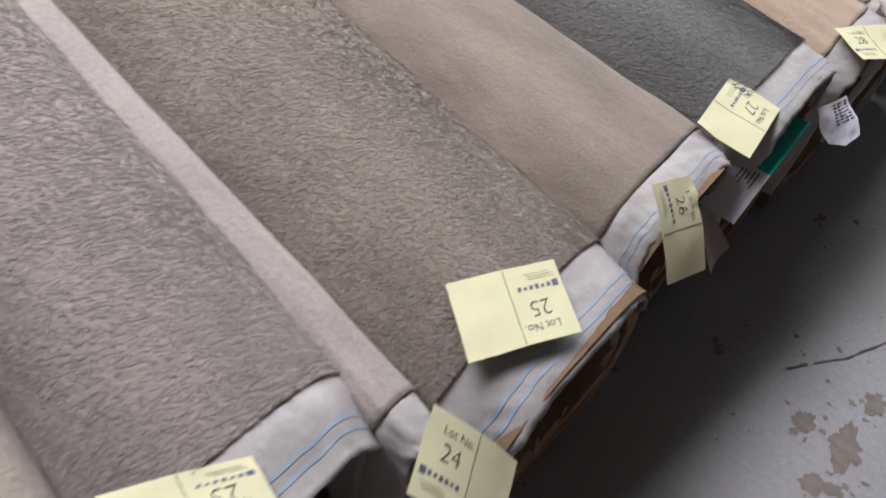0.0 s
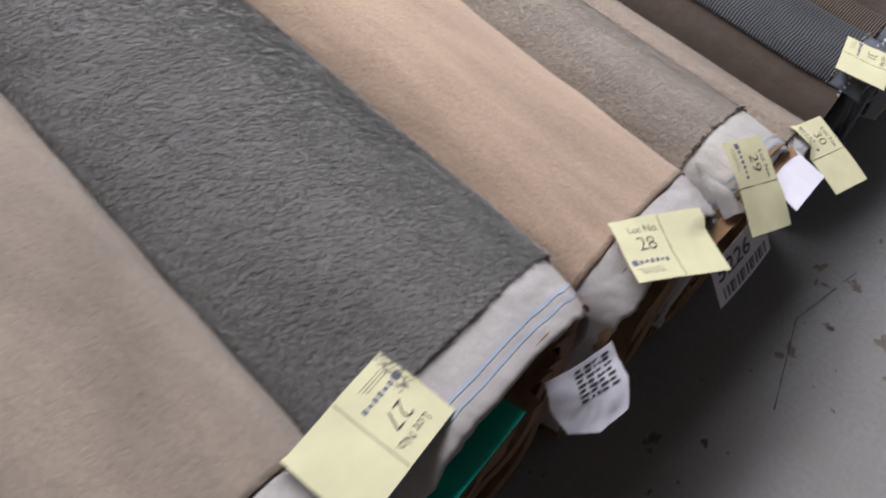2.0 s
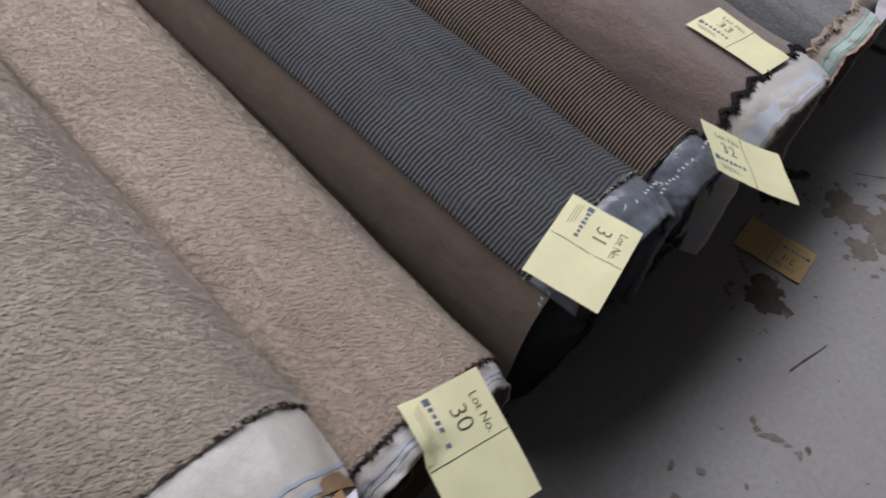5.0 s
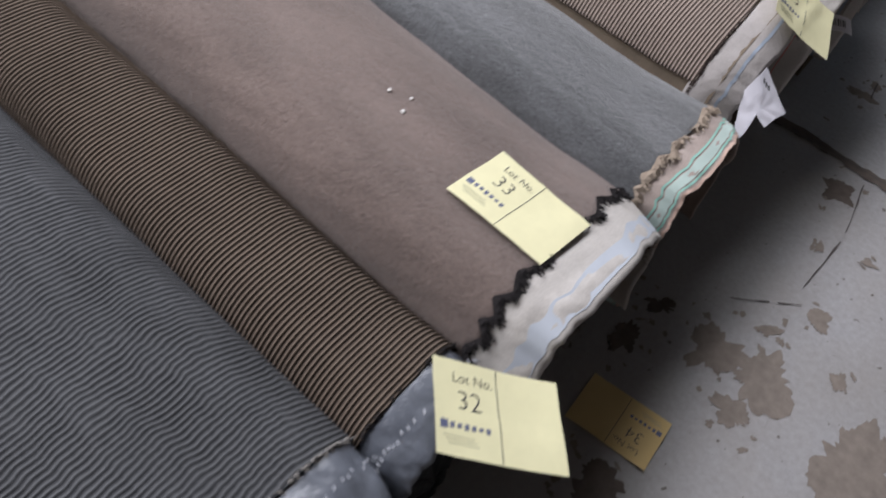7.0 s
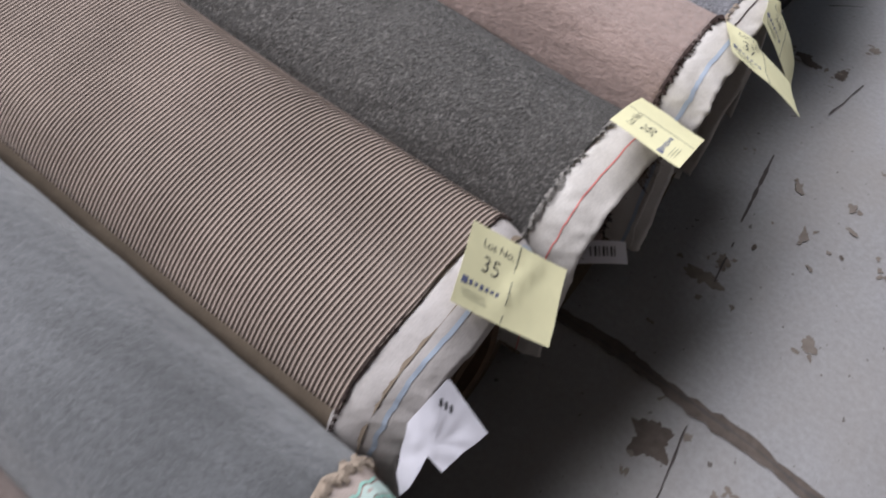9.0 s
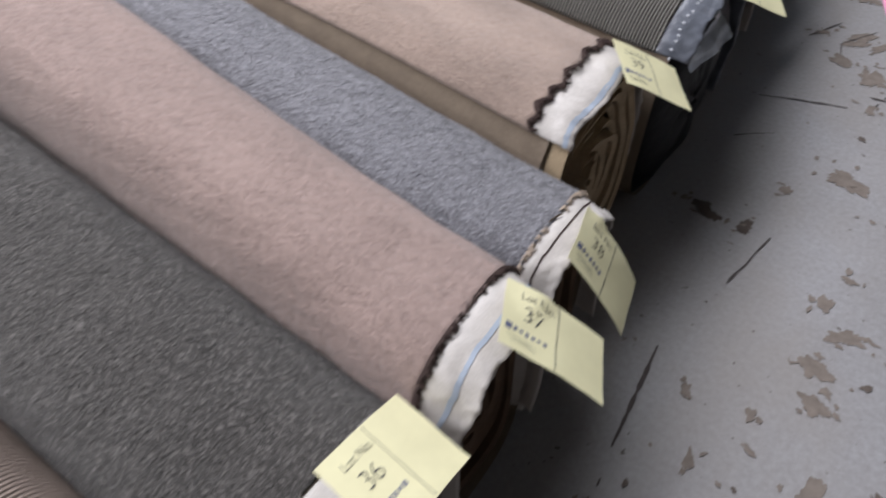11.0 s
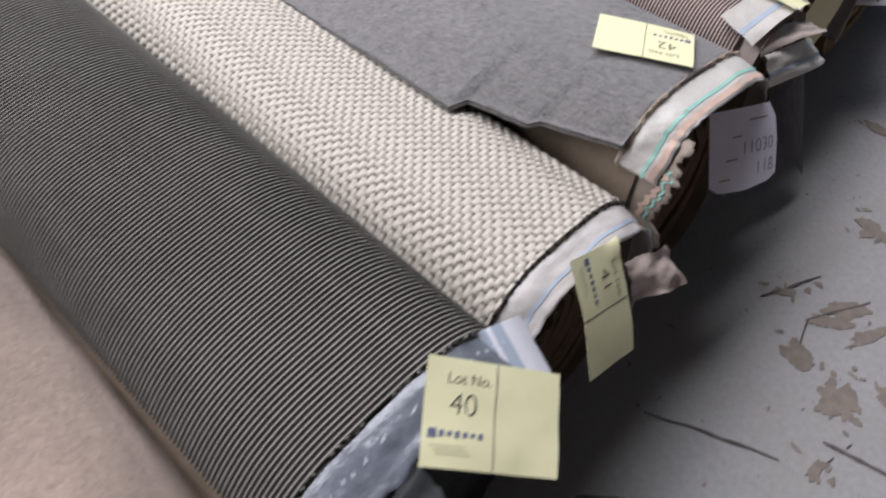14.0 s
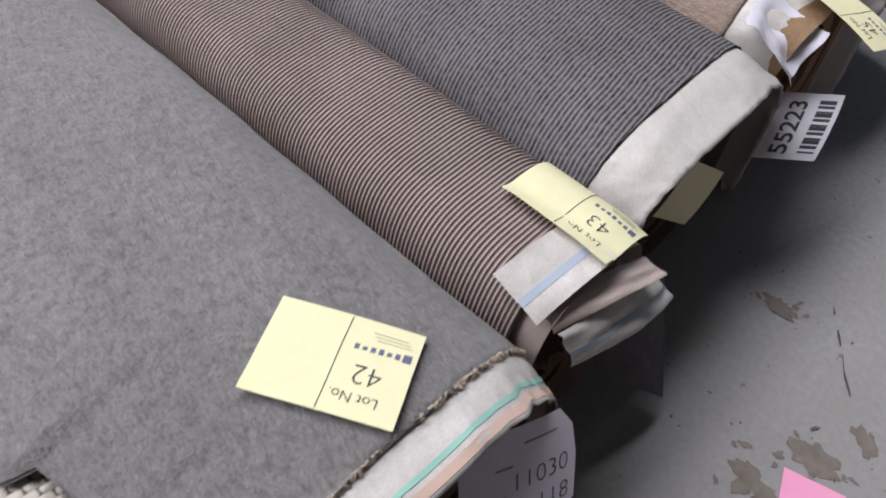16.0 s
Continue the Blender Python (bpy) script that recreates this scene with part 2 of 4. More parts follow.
def loop_weave(name, light, dark, px, py):
    m, nt, b = material(name, light, 0.95, 0, 0.15)
    sep = nt.nodes.new("ShaderNodeSeparateXYZ")
    nt.links.new(coords(nt), sep.inputs[0])
    row = math_node(nt, "DIVIDE", sep.outputs[0], px)
    odd = math_node(nt, "MULTIPLY", math_node(nt, "FLOORED_MODULO", math_node(nt, "FLOOR", row), 2.0), 0.5)
    col = math_node(nt, "ADD", math_node(nt, "DIVIDE", sep.outputs[1], py), odd)
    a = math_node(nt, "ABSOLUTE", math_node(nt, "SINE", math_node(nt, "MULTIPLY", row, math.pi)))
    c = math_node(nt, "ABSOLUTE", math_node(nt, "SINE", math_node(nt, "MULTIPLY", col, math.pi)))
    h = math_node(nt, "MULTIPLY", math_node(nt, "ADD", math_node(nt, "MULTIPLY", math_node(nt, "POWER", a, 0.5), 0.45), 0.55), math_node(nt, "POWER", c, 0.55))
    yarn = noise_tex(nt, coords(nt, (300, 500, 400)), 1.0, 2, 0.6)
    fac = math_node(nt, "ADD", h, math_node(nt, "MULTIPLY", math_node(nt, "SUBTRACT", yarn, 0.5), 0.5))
    # low spots between loops go dark: crevice shade put into the base colour
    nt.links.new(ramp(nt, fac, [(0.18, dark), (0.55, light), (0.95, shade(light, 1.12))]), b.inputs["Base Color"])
    bump(nt, b, math_node(nt, "ADD", h, math_node(nt, "MULTIPLY", yarn, 0.4)), 0.8, 0.005)
    return m


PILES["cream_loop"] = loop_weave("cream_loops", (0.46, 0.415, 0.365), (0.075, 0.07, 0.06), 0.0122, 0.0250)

# ---- floor, walls, roof ----


def slab(name, a, b, mat, label, category, **kw):
    v = [(x, y, z) for x in (a[0], b[0]) for y in (a[1], b[1]) for z in (a[2], b[2])]
    f = [(0, 1, 3, 2), (4, 6, 7, 5), (0, 4, 5, 1), (2, 3, 7, 6), (0, 2, 6, 4), (1, 5, 7, 3)]
    return tagged(mesh_object(name, v, f, mat, None, "", False), label, category, kind="structure")


def floor_material():
    m, nt, b = material("painted_concrete", (0.4, 0.4, 0.42), 0.55, 0, 0.4)
    v = coords(nt)
    cloud = noise_tex(nt, v, 2.2, 5, 0.6)
    fine = noise_tex(nt, v, 60, 4, 0.65)
    paint = ramp(nt, cloud, [(0.25, (0.248, 0.24, 0.238)), (0.55, (0.303, 0.296, 0.301)), (0.8, (0.352, 0.345, 0.352))])
    paint = mix(nt, 0.42, paint, ramp(nt, fine, [(0.3, (0.20, 0.19, 0.19)), (0.7, (0.38, 0.375, 0.39))]))
    grime = ramp(nt, noise_tex(nt, coords(nt, (1.0, 0.6, 1), (3, 1, 40)), 1.9, 6, 0.62), [(0.40, (0, 0, 0)), (0.68, (1, 1, 1))])
    paint = mix(nt, math_node(nt, "MULTIPLY", grime, 0.55), paint, (0.262, 0.232, 0.205))
    chips = noise_tex(nt, coords(nt, (1, 1, 1), (0, 0, 25)), 7.5, 6, 0.62)
    chip = ramp(nt, chips, [(0.690, (0, 0, 0)), (0.705, (1, 1, 1))])
    bare = ramp(nt, fine, [(0.3, (0.15, 0.125, 0.105)), (0.7, (0.24, 0.205, 0.18))])
    col = mix(nt, chip, paint, bare)
    specks = ramp(nt, noise_tex(nt, v, 38, 3, 0.55), [(0.690, (0, 0, 0)), (0.72, (1, 1, 1))])
    col = mix(nt, specks, col, (0.10, 0.085, 0.075))
    scuffs = ramp(nt, noise_tex(nt, coords(nt, (26, 3.0, 1), (0, 0, 28)), 1.0, 4, 0.6), [(0.70, (0, 0, 0)), (0.76, (1, 1, 1))])
    col = mix(nt, math_node(nt, "MULTIPLY", scuffs, 0.45), col, (0.16, 0.145, 0.135))
    nt.links.new(col, b.inputs["Base Color"])
    nt.links.new(ramp(nt, chip, [(0.0, (0.50, 0.50, 0.50)), (1.0, (0.9, 0.9, 0.9))]), b.inputs["Roughness"])
    h = math_node(nt, "SUBTRACT", math_node(nt, "MULTIPLY", fine, 0.3), chip)
    bump(nt, b, h, 0.35, 0.002)
    return m


FLOOR = floor_material()
# walls and roof are unseen, added to enclose the hall and bounce fill light
wall_mat = sheet_material("hall_wall_paint", (0.37, 0.34, 0.315), 0.85, 0.2)
roof_mat = sheet_material("roof_sheeting", (0.24, 0.235, 0.23), 0.8, 0.2)
floor = slab("floor", (-6.5, -6, -0.2), (6.5, 16, 0), FLOOR, "grey painted concrete floor with chipped paint", "floor")
slab("wall_west", (-6.7, -6, 0), (-6.5, 16, HALL_H), wall_mat, "plain painted wall, unseen, added to close the hall", "wall")
slab("wall_east", (6.5, -6, 0), (6.7, 16, HALL_H), wall_mat, "plain painted wall, unseen, added to close the hall", "wall")
slab("wall_south", (-6.7, -6.2, 0), (6.7, -6, HALL_H), wall_mat, "plain painted wall, unseen, added to close the hall", "wall")
slab("wall_north_a", (-6.7, 16, 0), (-1.0, 16.2, HALL_H), wall_mat, "plain painted wall, unseen, added beside an assumed doorway", "wall")
slab("wall_north_b", (4.0, 16, 0), (6.7, 16.2, HALL_H), wall_mat, "plain painted wall, unseen, added beside an assumed doorway", "wall")
slab("wall_north_c", (-1.0, 16, 4.2), (4.0, 16.2, HALL_H), wall_mat, "plain painted wall, unseen, added over an assumed doorway", "wall")


def ceiling_piece(name, outline):
    n = len(outline)
    v = [(x, y, HALL_H) for x, y in outline] + [(x, y, HALL_H + 0.15) for x, y in outline]
    f = [tuple(range(n))[::-1], tuple(range(n, 2 * n))] + [(i, (i + 1) % n, n + (i + 1) % n, n + i) for i in range(n)]
    return tagged(mesh_object(name, v, f, roof_mat, None, "", False), "plain roof sheeting, unseen, added beside a skylight", "ceiling", kind="structure")


def slot(sx, sy):
    c, k = math.cos(radians(ROOF_TURN)), math.sin(radians(ROOF_TURN))
    px, py = sx * ROOF_W / 2, sy * (ROOF_L / 2 + 0.05)
    return ROOF[0] + c * px - k * py, ROOF[1] + k * px + c * py


ceiling_piece("ceiling_west", [(-6.7, -6.2), slot(-1, -1), slot(-1, 1), (-6.7, 16.2)])
ceiling_piece("ceiling_east", [slot(1, -1), (6.7, -6.2), (6.7, 16.2), slot(1, 1)])
ceiling_piece("ceiling_south", [(-6.7, -6.2), (6.7, -6.2), slot(1, -1), slot(-1, -1)])
ceiling_piece("ceiling_north", [slot(-1, 1), slot(1, 1), (6.7, 16.2), (-6.7, 16.2)])

BARE = sheet_material("bare_concrete", (0.22, 0.185, 0.16), 0.95, 0.3)
DARK_BARE = sheet_material("dark_bare_concrete", (0.13, 0.105, 0.09), 0.95, 0.35)
SCRATCH = sheet_material("scratch_dirt", (0.10, 0.085, 0.08), 0.9, 0.3)


def paint_chip(x, y, rx, ry, turn, seed, mat=BARE, z=0.0012):
    """A flake of missing paint with a ragged outline."""
    n, pts = 110, []
    for i in range(n):
        a = 2 * math.pi * i / n
        r = 1 + 0.75 * wob(1.1 * math.cos(a) + seed, 1.1 * math.sin(a), seed) + 0.22 * wob(3.5 * math.cos(a), 3.5 * math.sin(a) + seed, 3)
        r += 0.26 * wob(4.5 * math.cos(a), 4.5 * math.sin(a), seed) + 0.11 * wob(14 * math.cos(a), 14 * math.sin(a), seed)
        r = max(0.22, r)
        px, py = rx * r * math.cos(a), ry * r * math.sin(a)
        c, s = math.cos(radians(turn)), math.sin(radians(turn))
        pts.append((x + c * px - s * py, y + s * px + c * py, z))
    pts.append((x, y, z))
    mesh_object("paint_chip", pts, [(i, (i + 1) % n, n) for i in range(n)], mat, floor, "", False)


def scratch(points, width, seed, mat=SCRATCH):
    v, f = [], []
    steps = []
    for (ax, ay), (bx, by) in zip(points, points[1:]):
        k = max(4, int(math.hypot(bx - ax, by - ay) / 0.02))
        steps += [(ax + (bx - ax) * i / k, ay + (by - ay) * i / k) for i in range(k)]
    steps.append(points[-1])
    for i, (x, y) in enumerate(steps):
        j = min(i, len(steps) - 2)
        dx, dy = steps[j + 1][0] - steps[j][0], steps[j + 1][1] - steps[j][1]
        d = math.hypot(dx, dy) or 1
        w = width * (0.35 + 0.65 * abs(wob(i * 0.37, seed)) * 2) * (1 + 0.6 * wob(i * 1.9, seed, 5))
        if width > 0.02:
            w = width * (0.62 + 0.5 * wob(i * 0.11, seed) + 0.3 * wob(i * 0.7, seed))
        ox, oy = 0.004 * wob(i * 0.3, seed, 2), 0.004 * wob(i * 0.3, seed, 7)
        v += [(x + ox - dy / d * w, y + oy + dx / d * w, 0.0032 + seed * 1e-5), (x + ox + dy / d * w, y + oy - dx / d * w, 0.0032 + seed * 1e-5)]
    f = [(2 * i, 2 * i + 1, 2 * i + 3, 2 * i + 2) for i in range(len(steps) - 1) if width > 0.01 or wob(i * 0.31, seed, 4) > -0.32]
    mesh_object("floor_scratch", v, f, mat, floor, "", False)


CHIPS = """0.557 1.553 0.05 0.075 10|0.432 1.532 0.03 0.035 0|0.573 1.754 0.03 0.04 0|0.54 1.38 0.045 0.03 30|0.15 1.564 0.012 0.02 0|0.316 2.929 0.012 0.03 30|
0.166 2.388 0.015 0.02 0|0.533 3.172 0.035 0.03 0|0.58 3.06 0.02 0.03 0|0.376 3.102 0.01 0.012 0|0.308 4.197 0.06 0.045 20|0.506 3.848 0.03 0.01 30|0.374 3.328 0.014 0.02 0|
0.455 4.737 0.07 0.10 -30|0.338 4.724 0.06 0.07 0|0.74 4.66 0.10 0.14 10|0.518 5.008 0.025 0.035 0|0.424 4.884 0.035 0.012 40|0.45 4.60 0.05 0.04 0|0.174 4.751 0.05 0.03 20|0.295 4.248 0.05 0.035 0|
0.15 4.60 0.03 0.05 0|0.62 4.87 0.018 0.03 0|0.275 6.014 0.05 0.035 0|0.388 5.507 0.045 0.05 0|0.633 5.48 0.035 0.02 10|0.76 5.53 0.06 0.03 -20|0.585 6.0 0.02 0.025 0|0.30 6.10 0.02 0.03 20|
0.471 7.533 0.06 0.05 0|0.607 6.769 0.04 0.03 0|0.641 6.665 0.04 0.03 0|0.651 6.918 0.05 0.03 30|0.71 6.41 0.03 0.05 0|0.138 7.166 0.03 0.014 30|0.691 7.47 0.05 0.12 -25|0.404 8.124 0.03 0.02 0|
0.281 8.334 0.05 0.02 40|0.233 8.696 0.05 0.035 0|0.279 7.149 0.022 0.03 0|0.162 7.144 0.05 0.02 -20|0.33 7.377 0.02 0.02 0|0.48 8.64 0.04 0.05 0|0.288 8.386 0.05 0.022 45|0.274 8.187 0.045 0.03 0|
0.382 8.376 0.10 0.012 65|0.51 8.239 0.05 0.03 0|0.394 8.131 0.035 0.05 0|0.057 9.108 0.04 0.02 0|0.307 8.83 0.05 0.03 0|0.36 8.95 0.02 0.03 20|0.149 8.333 0.02 0.012 30|0.44 7.95 0.03 0.012 80|0.57 7.0 0.02 0.03 0|
0.36 6.52 0.012 0.02 0|0.44 6.35 0.012 0.025 10|0.52 6.55 0.012 0.02 0|0.60 7.12 0.02 0.015 0|0.42 5.25 0.012 0.02 0|0.55 5.3 0.02 0.012 0|0.66 3.6 0.03 0.04 0|0.62 2.5 0.02 0.03 0|0.5 2.3 0.012 0.02 0"""
for i, row in enumerate(CHIPS.replace("\n", "").split("|")):
    cx, cy, crx, cry, ct = (float(w) for w in row.split())
    paint_chip(cx, cy, crx, cry, ct, 3.7 * i + 1.3, DARK_BARE if i in (9, 10, 19, 20, 21, 24, 34, 39, 40) else BARE, 0.001 + 0.00003 * i)
    chip_rnd = random.Random(i)
    for k in range(2 if crx < 0.03 else 5):
        a, d = chip_rnd.uniform(0, 6.28), chip_rnd.uniform(1.2, 2.4)
        paint_chip(cx + crx * d * math.cos(a), cy + cry * d * math.sin(a), chip_rnd.uniform(0.003, 0.011), chip_rnd.uniform(0.004, 0.014), chip_rnd.uniform(0, 180), 7.1 * i + k, BARE, 0.001 + 0.00003 * i + 0.000004 * (k + 1))
fleck_rnd = random.Random(5)
for k in range(150):
    fx, fy = fleck_rnd.uniform(0.22, 1.1), fleck_rnd.uniform(1.2, 9.6)
    if wob(fx * 3, fy * 1.3, 9.0) < -0.05:
        continue
    big = 1 + 2.5 * max(0.0, wob(fx * 2, fy * 2, 3.0))
    paint_chip(fx, fy, big * fleck_rnd.uniform(0.002, 0.008), big * fleck_rnd.uniform(0.003, 0.012), fleck_rnd.uniform(0, 180), 2.3 * k, BARE if k % 3 else DARK_BARE, 0.0034 + 0.000004 * k)
SCRATCHES = [
    ([(0.09, 7.80), (0.25, 7.87), (0.412, 7.926)], 0.005), ([(0.097, 7.532), (0.16, 7.59), (0.207, 7.623)], 0.004), ([(0.317, 6.907), (0.358, 7.146)], 0.004),
    ([(0.247, 6.601), (0.279, 6.271)], 0.007), ([(0.293, 6.186), (0.307, 6.021)], 0.005), ([(0.434, 5.593), (0.462, 5.337), (0.44, 5.083)], 0.0035),
    ([(0.601, 2.176), (0.451, 1.845), (0.324, 1.66)], 0.004), ([(0.42, 8.02), (0.58, 8.05)], 0.005), ([(0.45, 7.98), (0.47, 8.06)], 0.004), ([(0.20, 8.45), (0.12, 8.28)], 0.005),
    ([(0.33, 8.46), (0.24, 8.30), (0.26, 8.22)], 0.004), ([(0.48, 8.33), (0.56, 8.28)], 0.004), ([(0.35, 3.4), (0.28, 3.05), (0.36, 2.7)], 0.0025), ([(0.3, 4.9), (0.46, 5.02)], 0.003),
    ([(0.15, 9.2), (0.3, 9.0)], 0.003), ([(0.42, 9.1), (0.47, 8.98)], 0.004), ([(0.5, 4.2), (0.46, 4.05)], 0.003),
]
for i, (pts, w) in enumerate(SCRATCHES):
    scratch(pts, w, 11.0 + i)
scratch([(0.03, 5.66), (0.217, 5.668), (0.401, 5.645), (0.576, 5.643), (0.801, 5.605), (2.6, 5.55)], 0.034, 51.0, DARK_BARE)
scratch([(0.03, 5.662), (0.3, 5.66), (0.576, 5.645), (0.801, 5.607), (2.6, 5.552)], 0.006, 52.0, SCRATCH)

# ---- carpet rolls ----
BACK = -3.75
ROLLS = []
JUTE_ENDS = []
END_POWER = 3.6


class Roll:
    """The shape of one roll: a squashed tube lying along x on the floor."""

    def __init__(self, lot, y0, y1, top, xp, xe, slope=0.02, power=END_POWER, tilt=0.0, seed=0, rise=0.0):
        self.lot, self.yc, self.a, self.b = lot, (y0 + y1) / 2, (y1 - y0) / 2 + 0.008, top / 2
        self.xp, self.xe, self.slope, self.power, self.tilt, self.seed, self.rise = xp, xe, slope, power, tilt, seed, rise

    def at(self, x, ang, off=0.0, scale=1.0):
        p = self.many(np.array([x]), np.array([ang]), off, scale)[0]
        return Vector(p.tolist())

    def many(self, x, ang, off=0.0, scale=1.0):
        """Points on the skin for arrays of x and angle: softly lumpy, a little fatter further in."""
        c, s = np.cos(ang), np.sin(ang)
        e = 2 / (2 + (self.power - 2) * min(1.0, scale) ** 3)
        b = self.b + self.rise / 2 * np.clip(-0.15 - x, 0, 1.9)
        y = (self.a * scale + off) * np.sign(c) * np.abs(c) ** e
        z = (b * scale + off) * np.sign(s) * np.abs(s) ** e
        k = self.seed
        lump = 0.008 * np.sin(1.9 * x + k) * np.cos(1.3 * ang + 2.1 * k) + 0.004 * np.sin(6.3 * x + 1.7 * k) * np.sin(4.1 * ang + k)
        up = np.clip(s + 0.2, 0, 1)
        z = z + lump * up + self.tilt * y * up
        return np.stack([x, y + self.slope * (-0.15 - x), z + b], -1)


def tube(name, roll, xs, angs, off, mat, parent, label="", relief=None, edge=None, thick=0.0):
    """A layer round part of a roll; relief(x, angle) adds height, edge(s) moves the open end, thick closes its rims."""
    nu, nv = len(xs), len(angs)
    xs = np.array(xs)
    push = np.array([edge(j / (nv - 1)) for j in range(nv)]) if edge else np.zeros(nv)
    k = ((xs - xs[0]) / (xs[-1] - xs[0])) ** 6
    px = (xs[:, None] + k[:, None] * push[None]).ravel()
    ang = np.tile(np.array(angs), nu)
    v = roll.many(px, ang, off + (relief(px, ang) if relief else 0.0))
    f = grid_faces(nu, nv)
    if thick:
        def inner(q):
            c = np.stack([q[:, 0], roll.slope * (-0.15 - q[:, 0]), np.full(len(q), roll.b)], 1)
            d = q - c
            return c + d * (1 - thick / np.maximum(0.05, np.linalg.norm(d, axis=1)))[:, None]
        end, side = v[(nu - 1) * nv:], v[nv - 1 :: nv]
        base, base2 = nu * nv, nu * nv + nv
        v = np.concatenate([v, inner(end), inner(side)])
        f += [((nu - 1) * nv + q, base + q, base + q + 1, (nu - 1) * nv + q + 1) for q in range(nv - 1)]
        f += [(i * nv + nv - 1, (i + 1) * nv + nv - 1, base2 + i + 1, base2 + i) for i in range(nu - 1)]
    return mesh_object(name, v.tolist(), f, mat, parent, label)


def spaced(a, b, near_step, far_step):
    """x stations from a (far) to b (near), finer near b."""
    out, x, step = [b], b, near_step
    while x > a:
        x -= step
        step = min(far_step, step * 1.12)
        out.append(max(x, a))
    return out[::-1]


def angles(lo, hi, n):
    return [radians(lo + (hi - lo) * i / (n - 1)) for i in range(n)]


def end_coil(roll, parent, mat, turns, label, depth=0.05, bulge=False):
    """The end of the roll: one long layer wound inwards, or a film bulging over it."""
    v, f, n = [], [], 48
    x_face = roll.xe + (0.012 if mat is CARD else 0.004) if mat in (CARD, PAPER_LAYERS) else min(roll.xe - 0.035, roll.xp + 0.06) - 0.02
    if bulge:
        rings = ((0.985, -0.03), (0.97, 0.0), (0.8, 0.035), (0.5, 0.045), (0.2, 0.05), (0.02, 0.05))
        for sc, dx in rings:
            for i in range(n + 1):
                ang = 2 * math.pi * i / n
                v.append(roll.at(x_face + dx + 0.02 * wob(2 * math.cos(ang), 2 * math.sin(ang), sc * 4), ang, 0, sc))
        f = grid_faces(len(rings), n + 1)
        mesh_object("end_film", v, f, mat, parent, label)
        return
    total = n * turns
    for i in range(total + 1):
        t = i / n
        ang = 2 * math.pi * t + 0.6
        wind = t / turns
        dx = depth * (0.8 * wob(t * 0.9, roll.seed) + 0.5 * wob(t * 3.1, roll.seed + 2)) - 0.02
        w = (0.12 if mat is PAPER_LAYERS else 0.06) * wob(1.5 * math.cos(ang), 1.5 * math.sin(ang), 0.4 * t + roll.seed) * min(1, t)
        s0, s1 = 0.982 - 0.93 * wind + w, 0.982 - 0.93 * (wind + 0.86 / turns) + w
        s1 = max(s1, 0.01)
        for sc, x in ((s0, x_face + dx - 0.07), (s0, x_face + dx), (s1, x_face + dx - 0.006), (s1, x_face + dx - 0.07)):
            v.append(roll.at(x, ang, 0, max(sc, 0.012)))
    f = grid_faces(total + 1, 4)
    mesh_object("end_coil", v, f, mat, parent, label, False)
    back = [roll.at(x_face - 0.13, 2 * math.pi * i / n, 0, 0.97) for i in range(n)]
    mesh_object("inner_layer", back, [tuple(range(n))], mat, parent, "", False)


def fibres(roll, parent, mat, count, length, arc, seed, rel, width=0.0016, reach=1.35, ruffle=0.3, lift=0.42):
    """A coat of leaning pile tufts over the near stretch of a roll."""
    r = np.random.RandomState(seed)
    u = r.rand(count) ** 1.25
    x = roll.xp - 0.004 - u * reach
    steps = np.radians(np.linspace(arc[0], arc[1], 1500))
    ring = roll.many(np.full(1500, roll.xp - 0.3), steps, 0.012)
    length_at = np.concatenate([[0], np.cumsum(np.linalg.norm(np.diff(ring, axis=0), axis=1))])
    ang = np.interp(r.rand(count) * length_at[-1], length_at, steps)
    h = 0.0126 + rel(x, ang)
    p = roll.many(x, ang, h)
    out = roll.many(x, ang, h + 0.02) - p
    out /= np.linalg.norm(out, axis=1, keepdims=True)
    sweep = 0.55 + ruffle * (np.sin(17 * x + 3 * np.sin(7 * ang)) + np.sin(8 * ang + 9 * x + 2)) + r.normal(0, 0.28, count)
    along = np.stack([np.cos(sweep), np.sin(sweep), np.zeros(count)], 1)
    along -= out * np.sum(along * out, axis=1, keepdims=True)
    along /= np.linalg.norm(along, axis=1, keepdims=True)
    size = length * (0.6 + 0.8 * r.rand(count))[:, None]
    rise = lift * (0.6 + 0.8 * r.rand(count))[:, None]
    tip = p + size * (along * np.sqrt(1 - np.minimum(0.9, rise) ** 2) + out * np.minimum(0.95, rise))
    side = np.cross(out, along) * (width * (0.6 + 0.8 * r.rand(count)))[:, None]
    co = np.empty((count * 3, 3))
    co[0::3], co[1::3], co[2::3] = p - side, p + side, tip
    me = bpy.data.meshes.new("pile_fuzz")
    me.vertices.add(count * 3)
    me.vertices.foreach_set("co", co.ravel())
    me.loops.add(count * 3)
    me.loops.foreach_set("vertex_index", np.arange(count * 3, dtype=np.int32))
    me.polygons.add(count)
    me.polygons.foreach_set("loop_start", np.arange(0, count * 3, 3, dtype=np.int32))
    me.update(calc_edges=True)
    me.materials.append(mat)
    ob = new("pile_fuzz", me)
    ob.parent = parent
    ob["kind"] = "stuff"
    return ob


